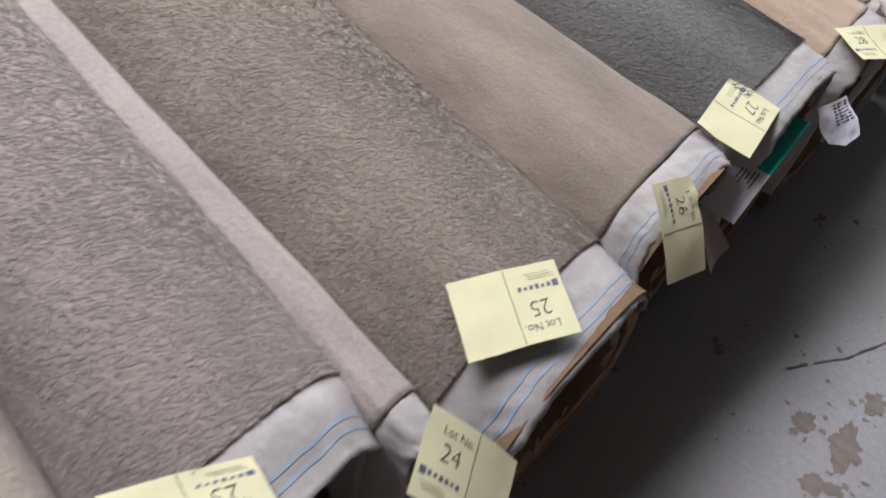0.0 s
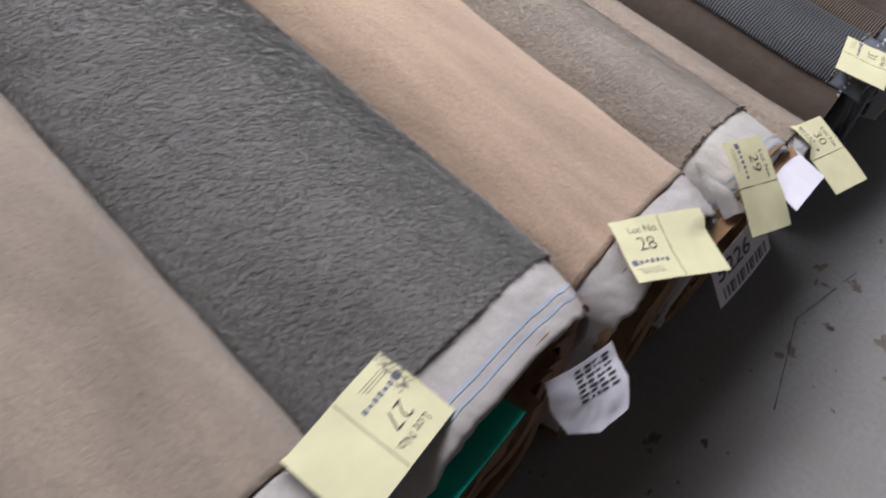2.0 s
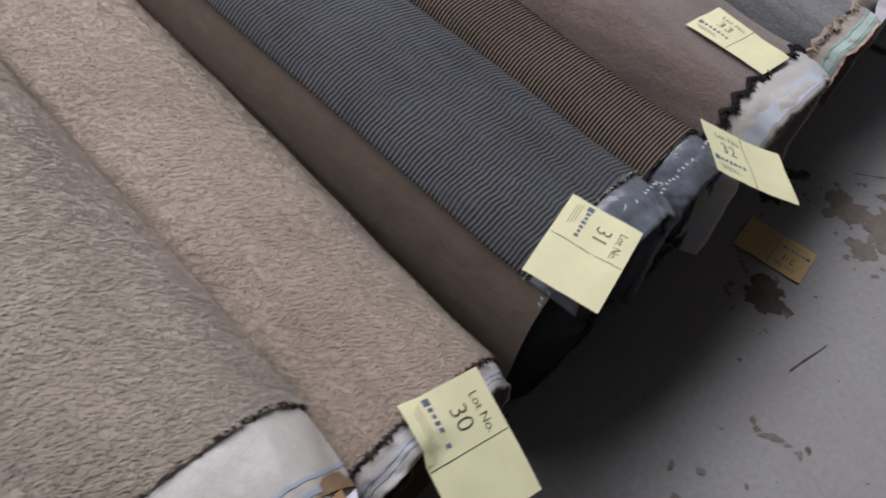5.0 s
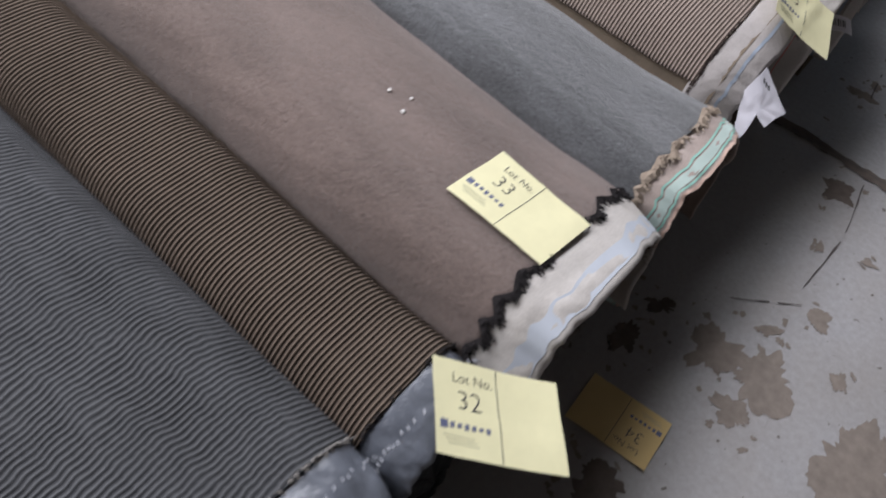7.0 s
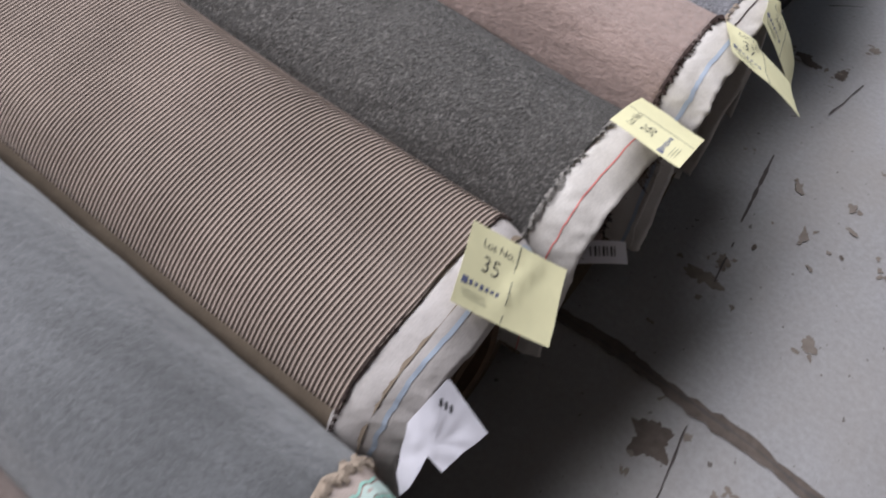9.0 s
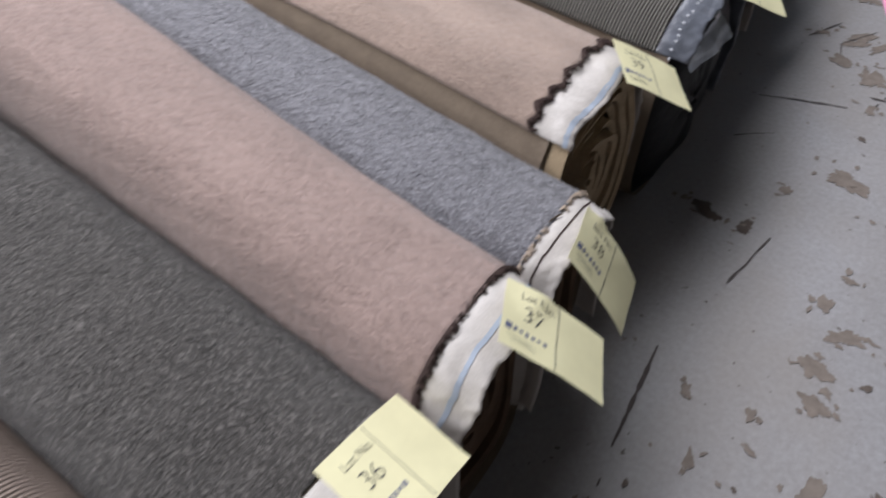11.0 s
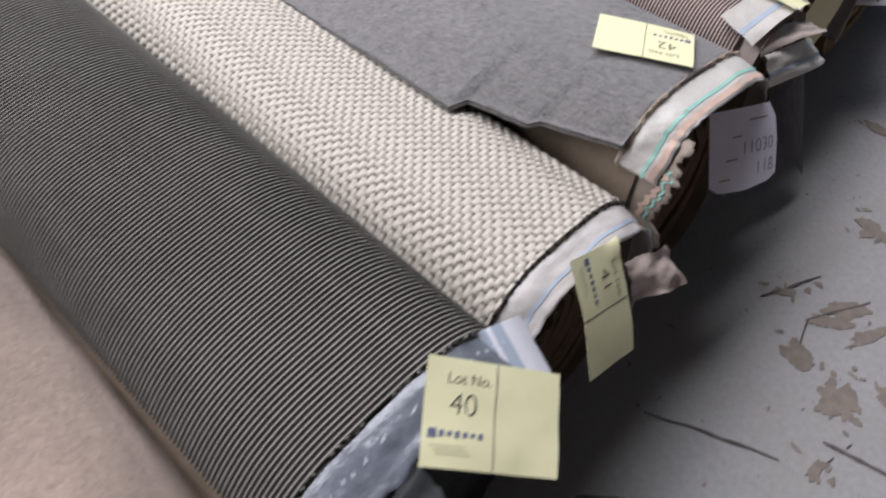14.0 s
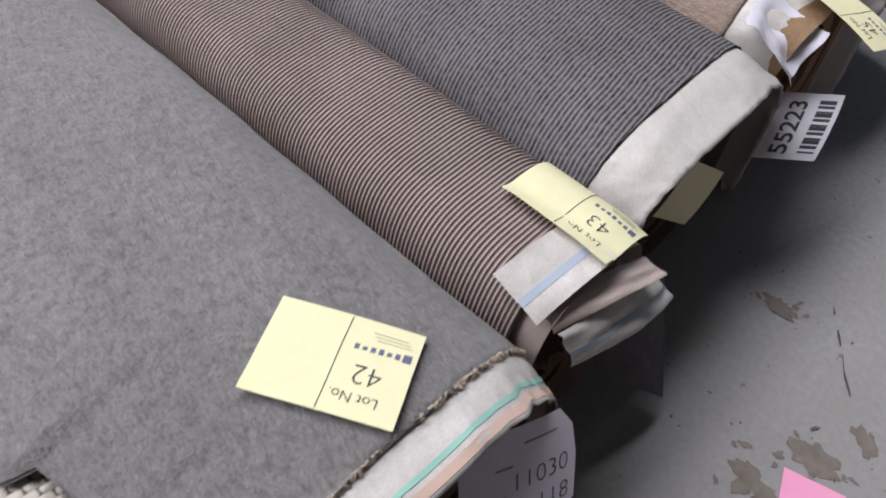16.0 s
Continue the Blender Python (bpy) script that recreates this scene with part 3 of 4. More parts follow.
def fringe(roll, parent, mat, angs, x_at, length, count, label, seed, thick=0.004, name="fringe"):
    """Short loose yarns along a cut edge."""
    rnd = random.Random(seed)
    v, f = [], []
    for i in range(count):
        ang = angs[0] + (angs[-1] - angs[0]) * (i + rnd.random()) / count
        s = (ang - angs[0]) / (angs[-1] - angs[0])
        x = x_at(s)
        p = roll.at(x - 0.006, ang, 0.010)
        q = roll.at(x + length * (0.3 + rnd.random()), ang + rnd.uniform(-0.03, 0.03), 0.010 + rnd.uniform(-0.006, 0.006))
        m = (p + q) / 2 + Vector((0, rnd.uniform(-0.005, 0.005), rnd.uniform(0, 0.006)))
        base = len(v)
        for c, w in ((p, thick), (m, thick * 0.9), (q, thick * 0.3)):
            v += [c + Vector((0, w, 0)), c + Vector((0, -w, 0)), c + Vector((0, 0, w))]
        for r in (0, 3):
            for k in range(3):
                f.append((base + r + k, base + r + (k + 1) % 3, base + r + 3 + (k + 1) % 3, base + r + 3 + k))
    tagged(mesh_object(name, v, f, mat, parent, label, False), kind="stuff")


def carpet_roll(roll, label, pile, rib=0.0, rib_height=0.0, back=TAN_BACK, selvedge=LATEX, coil=JUTE, arc=(-30, 212), stripes=(),
                zigzag=0.0, wave=0.003, fray=None, relief=None, sel_arc=None, fine=False, droop=0.18, end_label="dark brown coiled layers at the end", skew=0.0, shag=0, shag_length=0.0085, ruffle=0.10, lift=0.22):
    base = Vector((0, roll.yc, 0))
    ob = thing("carpet_roll", base, label, "carpet roll", "carpet rolls lying side by side")
    seed = roll.seed
    ROLLS.append(roll)
    full = [2 * math.pi * i / 56 for i in range(57)]
    x_body = min(roll.xe - 0.045, roll.xp + 0.05)
    body = tube("body", roll, spaced(BACK, x_body, 0.06, 0.4), full, -0.002, back, ob, "woven backing of the inner layers")
    cap = [roll.at(BACK, a, -0.002) for a in full[:-1]]
    mesh_object("far_end", cap, [tuple(range(len(cap)))], back, ob, "", False)
    end_coil(roll, ob, coil, 12, end_label, 0.05, coil is BLACK)
    n_ang = 280 if fine else 140 if shag else 80
    angs = angles(arc[0], arc[1], n_ang)

    def edge(s):
        e = wave * (wob(s * 14, seed) + 0.6 * wob(s * 40, seed + 3)) + skew * (s - 0.5)
        if zigzag:
            e += zigzag * (2 * abs((s * 15 + 0.6 * wob(s * 9, seed)) % 1 - 0.5) - 0.5) + zigzag * 1.1 * wob(s * 7, seed)
        return e

    if rib:
        def rel(x, ang):
            return rib_height * (0.5 + 0.5 * np.sin(2 * math.pi * x / rib))
        xs = spaced(BACK, roll.xp - 1.9, 0.1, 0.4)[:-1]
        k = int(1.9 / (rib / 5))
        xs += [roll.xp - 1.9 + 1.9 * i / k for i in range(k + 1)]
    elif relief:
        rel = relief
        xs = spaced(BACK, roll.xp - 1.6, 0.1, 0.4)[:-1] + [roll.xp - 1.6 + 1.6 * i / 480 for i in range(481)]
    else:
        def rel(x, ang):
            return 0.0016 * np.sin(23 * x + 3 * np.sin(5 * ang) + seed) * np.sin(11 * ang + 7 * x)
        xs = spaced(BACK, roll.xp - 1.5, 0.08, 0.4)[:-1] + [roll.xp - 1.5 + 1.5 * i / 100 for i in range(101)]
    tube("face_fabric", roll, xs, angs, 0.012, PILES[pile], ob, "", rel, edge, 0.013)
    if shag:
        fibres(roll, ob, PILES[pile], shag, shag_length, (max(arc[0], -10), min(arc[1], 190)), 100 + seed, rel, ruffle=ruffle, lift=lift)
    if selvedge is not None:
        lo, hi = sel_arc or (max(arc[0], -15), min(arc[1], 200))
        sa = angles(lo, hi, 120)
        v, cols = [], 14
        for i in range(cols):
            k = i / (cols - 1)
            for j, ang in enumerate(sa):
                s = (math.degrees(ang) - arc[0]) / (arc[1] - arc[0])
                xa = roll.xp + edge(min(1, max(0, s))) - 0.012
                xb = roll.xe + 0.014 * wob(s * 7, seed + 1) + 0.006 * wob(s * 22, seed + 2) + 0.003 * wob(s * 70, seed + 5) + skew * (s - 0.5)
                x = xa + (xb - xa) * k
                d = (x - roll.xp)
                p = roll.at(x, ang, 0.006 - droop * max(0, d) * k + (0.008 * wob(s * 11, k * 2.0, seed) + 0.003 * wob(s * 34 + 6 * k, k * 5, seed) + 0.001 * wob(s * 95, k * 9, seed)) * (0.25 + k))
                v.append(p)
        sel = mesh_object("selvedge", v, grid_faces(cols, len(sa)), selvedge, ob, "bare backing strip along the cut end")
        mod = sel.modifiers.new("thickness", "SOLIDIFY")
        mod.thickness, mod.offset = 0.002, 0
        for frac, width, mat in stripes:
            sv = []
            for kk in (frac - width / 2, frac + width / 2):
                for j in range(len(sa)):
                    r0 = min(cols - 2, int(kk * (cols - 1)))
                    t = kk * (cols - 1) - r0
                    p = v[r0 * len(sa) + j] * (1 - t) + v[(r0 + 1) * len(sa) + j] * t
                    sv.append(p + Vector((0, 0.0022 * math.cos(sa[j]), 0.0022 * math.sin(sa[j]))))
            mesh_object("marker_stripe", sv, grid_faces(2, len(sa)), mat, sel, "coloured marker yarn woven in the backing strip")
    if selvedge is SILVER:
        st = random.Random(seed)
        for q in range(26):
            ang = radians(30 + 112 * (q + st.random() * 0.6) / 26)
            x = roll.xp + 0.45 * (roll.xe - roll.xp) + st.uniform(-0.004, 0.004)
            a0, a1 = roll.at(x - 0.004, ang, 0.016), roll.at(x + 0.005, ang + 0.03, 0.018)
            w = Vector((0, 0, 0.003))
            mesh_object("stitch", [a0, a0 + w, a1 + w, a1, (a0 + a1) / 2 + Vector((0.004, 0, 0.006))], [(0, 1, 4), (1, 2, 4), (2, 3, 4), (3, 0, 4), (3, 2, 1, 0)], STITCH, sel)
    if fray:
        mat, length, count, text = fray
        lo, hi = sel_arc or (max(arc[0], -15), min(arc[1], 200))
        fa = angles(lo, hi, 2)
        fringe(roll, ob, mat, fa, lambda s: roll.xp + edge((lo + (hi - lo) * s - arc[0]) / (arc[1] - arc[0])), length, count, text, seed + 40, min(0.004, 0.5 * length))
    if roll.lot in (25, 26, 28, 33, 34, 36):
        JUTE_ENDS.append((ob, roll))
    return ob


def hem(colour):
    return sheet_material("dark_cut_edge", colour, 0.95, 0.3)


# black and brown also colour the pile shadow drawn along the zigzag cuts
BLACK_EDGE = hem((0.02, 0.017, 0.018))
BROWN_EDGE = hem((0.055, 0.036, 0.032))
TAN_EDGE = hem((0.40, 0.325, 0.26))
GREY_EDGE = hem((0.30, 0.28, 0.26))

B2 = ((0.60, 0.05, BLUE_YARN), (0.74, 0.04, BLUE_YARN))
carpet_roll(Roll(22, -0.42, 0.02, 0.57, -0.30, -0.18, 0.08, seed=1, rise=0.08, tilt=0), "taupe plush carpet roll with a bare end strip", "taupe", stripes=B2)
carpet_roll(Roll(23, 0.02, 0.475, 0.585, -0.32, -0.19, 0.1, seed=2, rise=0.08, tilt=0), "mauve beige plush carpet roll with a torn white end strip", "mauve_beige", stripes=B2, shag=85000)
carpet_roll(Roll(24, 0.443, 0.544, 0.547, -0.215, -0.13, 0.071, seed=3, rise=0.079, tilt=-0.003), "narrow pale mauve carpet roll squeezed between two larger rolls", "pale_mauve")
carpet_roll(Roll(25, 0.546, 1.132, 0.562, -0.185, -0.03, 0.054, tilt=0.053, seed=4, rise=0.13), "taupe plush carpet roll with a wrinkled white end strip", "taupe", stripes=B2, shag=110000, coil=CARD, end_label="brown cardboard layers at the end")
carpet_roll(Roll(26, 1.087, 1.576, 0.625, -0.195, -0.085, 0.065, tilt=0.116, seed=5, rise=0.027), "smooth beige velvet carpet roll with a crinkled end strip", "smooth_beige", stripes=B2, skew=0.03, coil=CARD, end_label="brown cardboard layers at the end")
carpet_roll(Roll(27, 1.585, 2.12, 0.666, -0.165, -0.045, 0.054, tilt=0.155, seed=6, rise=0.062), "dark grey plush carpet roll with a pale end strip", "dark_grey", stripes=B2, shag=130000, shag_length=0.013, ruffle=0.09, lift=0.3, coil=CARD, end_label="brown cardboard layers at the end")
carpet_roll(Roll(28, 2.122, 2.55, 0.655, -0.105, -0.005, 0.066, tilt=0.108, seed=7, rise=0.085), "peach velvet carpet roll with a loose folded end strip", "peach", coil=CARD, end_label="brown cardboard layers at the end")
carpet_roll(Roll(29, 2.554, 2.97, 0.627, -0.130, 0.015, 0.065, tilt=-0.142, seed=8, rise=0.059), "grey beige plush carpet roll with a broad pale end strip", "grey_beige", stripes=((0.72, 0.03, BLUE_YARN), (0.84, 0.04, BLUE_YARN)), selvedge=CREAM_BACK, fray=(BROWN_EDGE, 0.005, 120, "dark loose yarns along the cut pile"), shag=95000, coil=CARD, end_label="brown cardboard layers at the end")
carpet_roll(Roll(30, 2.942, 3.322, 0.493, -0.012, 0.042, 0.081, tilt=-0.313, seed=9, rise=0.06), "beige plush carpet roll with a short grey end strip", "beige", stripes=B2, fray=(BROWN_EDGE, 0.010, 90, "dark loose yarns along the cut pile"), shag=70000, shag_length=0.007)
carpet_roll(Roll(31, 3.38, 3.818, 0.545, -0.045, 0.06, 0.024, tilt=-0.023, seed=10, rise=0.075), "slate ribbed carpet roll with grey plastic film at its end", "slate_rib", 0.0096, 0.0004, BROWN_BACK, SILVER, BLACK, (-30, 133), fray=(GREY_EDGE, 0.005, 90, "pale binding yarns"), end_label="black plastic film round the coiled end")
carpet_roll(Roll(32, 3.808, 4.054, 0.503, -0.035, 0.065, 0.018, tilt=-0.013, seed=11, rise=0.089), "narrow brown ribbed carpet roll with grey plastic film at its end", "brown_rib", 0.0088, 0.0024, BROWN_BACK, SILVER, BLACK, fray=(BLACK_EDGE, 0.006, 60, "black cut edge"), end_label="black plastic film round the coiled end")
# the black zigzag yarns draw the shadow under the pile's cut edge
carpet_roll(Roll(33, 4.06, 4.573, 0.54, -0.005, 0.110, 0.03, tilt=-0.122, seed=12, rise=0.106), "mauve brown velvet carpet roll with a zigzag cut edge", "mauve_brown", zigzag=0.020, fray=(BLACK_EDGE, 0.016, 420, "black zigzag line of pile shadow along the cut edge"), selvedge=CREAM_BACK, stripes=((0.74, 0.30, PALE_BLUE),))
carpet_roll(Roll(34, 4.575, 4.931, 0.497, 0.018, 0.105, -0.01, tilt=0.024, seed=13, rise=0.085), "slate plush carpet roll with a frayed tan edge", "slate", zigzag=0.012, fray=(TAN_EDGE, 0.016, 420, "frayed tan yarns along the cut edge"), selvedge=PINK_BACK, stripes=((0.54, 0.05, GREEN_YARN), (0.70, 0.20, PALE_GREEN), (0.85, 0.05, GREEN_YARN), (0.96, 0.06, SALMON_YARN)))
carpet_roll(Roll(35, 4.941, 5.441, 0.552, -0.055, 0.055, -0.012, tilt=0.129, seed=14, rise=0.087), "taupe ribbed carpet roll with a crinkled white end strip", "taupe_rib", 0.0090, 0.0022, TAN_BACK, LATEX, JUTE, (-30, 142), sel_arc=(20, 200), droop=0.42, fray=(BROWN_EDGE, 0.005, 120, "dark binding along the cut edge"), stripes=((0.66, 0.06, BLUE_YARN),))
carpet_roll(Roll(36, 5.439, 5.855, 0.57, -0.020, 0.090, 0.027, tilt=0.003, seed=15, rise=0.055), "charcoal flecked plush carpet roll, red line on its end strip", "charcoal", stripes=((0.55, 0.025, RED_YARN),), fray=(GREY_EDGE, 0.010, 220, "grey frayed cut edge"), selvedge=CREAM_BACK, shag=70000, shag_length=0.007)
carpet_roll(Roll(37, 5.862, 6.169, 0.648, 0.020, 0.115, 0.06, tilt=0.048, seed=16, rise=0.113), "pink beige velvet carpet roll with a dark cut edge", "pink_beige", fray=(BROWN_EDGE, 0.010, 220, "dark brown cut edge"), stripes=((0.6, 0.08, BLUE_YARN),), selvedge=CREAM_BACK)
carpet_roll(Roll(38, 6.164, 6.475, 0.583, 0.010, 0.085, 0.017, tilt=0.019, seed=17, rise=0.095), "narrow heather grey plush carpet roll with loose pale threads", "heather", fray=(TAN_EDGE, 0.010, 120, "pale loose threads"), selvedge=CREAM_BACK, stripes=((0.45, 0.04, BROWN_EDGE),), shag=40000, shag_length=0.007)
# brown zigzag yarns again stand in for shadow below the cut pile
carpet_roll(Roll(39, 6.469, 6.948, 0.638, -0.165, -0.065, 0.044, tilt=-0.002, power=3.0, seed=18, rise=0.048), "rose beige velvet carpet roll with a zigzag cut edge", "rose_beige", zigzag=0.018, back=TAN_BACK, coil=PAPER_LAYERS, arc=(-30, 132), fray=(BROWN_EDGE, 0.012, 380, "dark brown zigzag line of pile shadow along the cut edge"), selvedge=CREAM_BACK, stripes=((0.85, 0.10, BLUE_YARN),), end_label="tan layers fanned out at the end")
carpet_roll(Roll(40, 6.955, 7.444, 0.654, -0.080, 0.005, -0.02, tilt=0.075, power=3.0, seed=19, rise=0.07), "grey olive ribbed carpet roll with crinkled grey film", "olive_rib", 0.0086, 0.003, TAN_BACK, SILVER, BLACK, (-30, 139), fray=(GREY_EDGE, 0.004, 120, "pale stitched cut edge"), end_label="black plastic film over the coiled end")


LOOP_X, LOOP_Y = 0.0122, 0.0250


def loops(x, ang):
    k = np.floor(x / LOOP_X)
    c = np.cos(ang)
    y = 0.195 * np.sign(c) * np.abs(c) ** (2 / 3.0)
    return 0.0046 * (0.45 + 0.55 * np.abs(np.sin(math.pi * x / LOOP_X)) ** 0.6) * (0.1 + 0.9 * np.abs(np.sin(math.pi * (y / LOOP_Y + 0.5 * (k % 2)))) ** 0.7)


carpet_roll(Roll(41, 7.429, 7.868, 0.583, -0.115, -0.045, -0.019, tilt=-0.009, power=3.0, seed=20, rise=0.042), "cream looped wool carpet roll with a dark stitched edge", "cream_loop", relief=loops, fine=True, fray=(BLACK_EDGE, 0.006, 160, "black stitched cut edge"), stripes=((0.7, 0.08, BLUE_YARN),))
r42 = Roll(42, 7.88, 8.352, 0.649, -0.165, -0.085, -0.018, tilt=-0.155, seed=21, rise=0.001)
roll42 = carpet_roll(r42, "flat grey cut pile carpet roll with a torn flap", "flat_grey", arc=(-30, 128), sel_arc=(-15, 150), selvedge=CREAM_BACK, stripes=((0.66, 0.08, GREEN_YARN), (0.86, 0.14, SALMON_YARN)), fray=(TAN_EDGE, 0.005, 300, "tan frayed cut edge"))


def torn_flap():
    """The loose flap of the grey roll that lies over its cream neighbour."""
    v, xs, nv = [], [], 22
    x = -3.6
    while x < -0.168:
        xs.append(x)
        x += 0.15 if x < -1.4 else 0.012
    xs.append(-0.166)
    for layer in (0.0, -0.011):
        for x in xs:
            if x < -0.465:
                y0 = 7.735 + 0.012 * wob(x * 7, 1.0) + 0.006 * wob(x * 40, 2.0)
            elif x < -0.32:
                y0 = 7.775 + 0.20 * (x + 0.465) + 0.006 * wob(x * 60, 2.0)
            else:
                y0 = 7.825 + 0.35 * (x + 0.32) + 0.005 * wob(x * 60, 2.0)
            for j in range(nv):
                k = j / (nv - 1)
                y = y0 + (8.12 - y0) * k
                z = 0.636 + 0.034 * math.sin(min(1, k * 1.6) * math.pi / 2) - 0.028 * max(0, k - 0.55) ** 1.5 / 0.3 + 0.004 * wob(x * 5, y * 9) * (1 - k) - 0.012 * (1 - k) ** 4 + layer
                v.append((x, y - r42.yc, z))
    n = len(xs) * nv
    f = grid_faces(len(xs), nv) + grid_faces(len(xs), nv, n, True)
    f += [(i * nv, (i + 1) * nv, n + (i + 1) * nv, n + i * nv) for i in range(len(xs) - 1)]
    last = (len(xs) - 1) * nv
    f += [(last + j, last + j + 1, n + last + j + 1, n + last + j) for j in range(nv - 1)]
    mesh_object("torn_flap", v, f, PILES["flat_grey"], roll42, "grey carpet flap with a torn ragged edge")


torn_flap()


def ragged(k):
    return 0.030 * wob(k * 6, 4.0) + 0.014 * wob(k * 19, 7.0) + 0.006 * wob(k * 60, 2.0) - 0.03 * max(0.0, 0.25 - k)


tube("torn_layer", r42, spaced(-1.2, -0.060, 0.012, 0.2), angles(118, 178, 70), -0.012, TORN_BACK, roll42, "tan inner backing with a ragged torn edge", None, ragged, 0.004)
for lo, hi, mat in ((0.014, 0.020, GREEN_YARN), (0.024, 0.036, SALMON_YARN)):
    sa = angles(140, 176, 30)
    sv = [r42.at(-0.060 + ragged((math.degrees(a) - 118) / 60) - d, a, -0.0095) for d in (hi, lo) for a in sa]
    mesh_object("marker_stripe", sv, grid_faces(2, 30), mat, roll42, "coloured marker yarn in the torn backing")


def jute_fray(roll, parent, seed, count=420):
    """Rust brown jute yarns that hang out under the strip at a roll's end."""
    rnd = random.Random(seed)
    v, f = [], []
    for i in range(count):
        ang = radians(rnd.uniform(8, 150))
        p = roll.at(roll.xe - 0.05, ang, -0.014 - 0.01 * rnd.random())
        q = roll.at(roll.xe - 0.03 + 0.035 * rnd.random() ** 2, ang + rnd.uniform(-0.04, 0.04), -0.02 - 0.02 * rnd.random()) + Vector((0, 0, -0.012 * rnd.random()))
        base, w = len(v), rnd.uniform(0.0006, 0.0018)
        for c, k in ((p, w), (q, w * 0.4)):
            v += [c + Vector((0, k, 0)), c + Vector((0, -k, 0)), c + Vector((0, 0, k))]
        f += [(base + k, base + (k + 1) % 3, base + 3 + (k + 1) % 3, base + 3 + k) for k in range(3)]
    tagged(mesh_object("jute_fray", v, f, RUST, parent, "rust brown frayed jute yarns", False), kind="stuff")


for part_of, r in list(JUTE_ENDS):
    jute_fray(r, part_of, r.seed + 90)
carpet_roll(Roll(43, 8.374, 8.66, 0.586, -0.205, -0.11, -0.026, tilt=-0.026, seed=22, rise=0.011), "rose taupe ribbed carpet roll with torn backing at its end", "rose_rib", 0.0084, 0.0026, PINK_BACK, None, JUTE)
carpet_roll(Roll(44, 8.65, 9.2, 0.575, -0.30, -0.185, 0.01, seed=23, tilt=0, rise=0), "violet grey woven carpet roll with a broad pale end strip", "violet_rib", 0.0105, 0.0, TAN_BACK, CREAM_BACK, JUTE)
carpet_roll(Roll(45, 9.21, 9.63, 0.56, -0.36, -0.23, 0.01, seed=24, tilt=0, rise=0), "rose plush carpet roll with paper over its end", "rose_beige", selvedge=CREAM_BACK, coil=CARD, end_label="brown frayed cardboard layers at the end")
carpet_roll(Roll(46, 9.64, 10.1, 0.56, -0.30, -0.18, 0.01, seed=25, tilt=0, rise=0), "taupe plush carpet roll with a bare end strip", "taupe")

# ---- paper tags and labels ----


def text_mesh(body, size, bold=0.0):
    cu = bpy.data.curves.new("text", "FONT")
    cu.body, cu.size, cu.align_x, cu.align_y = body, size, "LEFT", "CENTER"
    cu.offset = bold * size
    tmp = new("text_tmp", cu)
    me = bpy.data.meshes.new_from_object(tmp.evaluated_get(bpy.context.evaluated_depsgraph_get()))
    verts = [v.co.copy() for v in me.vertices]
    faces = [tuple(p.vertices) for p in me.polygons]
    bpy.data.objects.remove(tmp)
    bpy.data.meshes.remove(me)
    bpy.data.curves.remove(cu)
    return verts, faces


PAPERS = {}


def skin_height(x, y):
    """Height of the carpet rolls' skin over a spot of the floor; it falls off past their ends."""
    best = 0.0
    for r in ROLLS:
        d = y - r.yc - r.slope * (-0.15 - x)
        past = x - r.xe
        if abs(d) >= r.a + 0.014 or past > 0.08:
            continue
        e = 2 / r.power
        c = (abs(d) / (r.a + 0.014)) ** (1 / e)
        b = r.b + r.rise / 2 * min(1.9, max(0.0, -0.15 - x))
        k = math.sqrt(max(0.0, 1 - c * c))
        z = b + (b + 0.014) * k ** e + (r.tilt * d + 0.003) * min(1.0, k + 0.2)
        best = max(best, z - 0.2 * max(0.0, x - r.xp) - 4 * max(0.0, past))
    return best


class Sheet:
    """A curled sheet of paper: corner, two edges, and how much it bows."""

    def __init__(self, corner, u, v, bow=0.0, curl=0.0, twist=0.0, taper=0.0, crumple=0.0):
        self.o, self.u, self.v = Vector(corner), Vector(u), Vector(v)
        self.n = self.v.cross(self.u).normalized()
        self.bow, self.curl, self.twist, self.taper, self.crumple = bow, curl, twist, taper, crumple
        self.w, self.h = self.u.length, self.v.length
        self.drape = None

    def at(self, a, b, off=0.0):
        d = self.bow * 4 * a * (1 - a) + self.curl * b * b + self.twist * (a - 0.5) * (b - 0.5) * 4
        if self.crumple:
            d += self.crumple * (wob(a * 2.3, b * 2.3, self.o.y * 9) + 0.5 * abs(wob(a * 5, b * 4, self.o.y * 5)))
            rag = min(1.0, self.crumple / 0.02) ** 2
            a += 0.05 * rag * wob(b * 4, self.o.y * 7) * (abs(a - 0.5) * 2) ** 3
            b += 0.06 * rag * wob(a * 4, self.o.y * 8) * (abs(b - 0.5) * 2) ** 3
        p = self.o + self.u * (a + self.taper * b * (0.7 - a)) + self.v * b + self.n * d
        if self.drape is not None:
            p.z = max(p.z, skin_height(p.x, p.y) + self.drape)
        return p + self.n * off


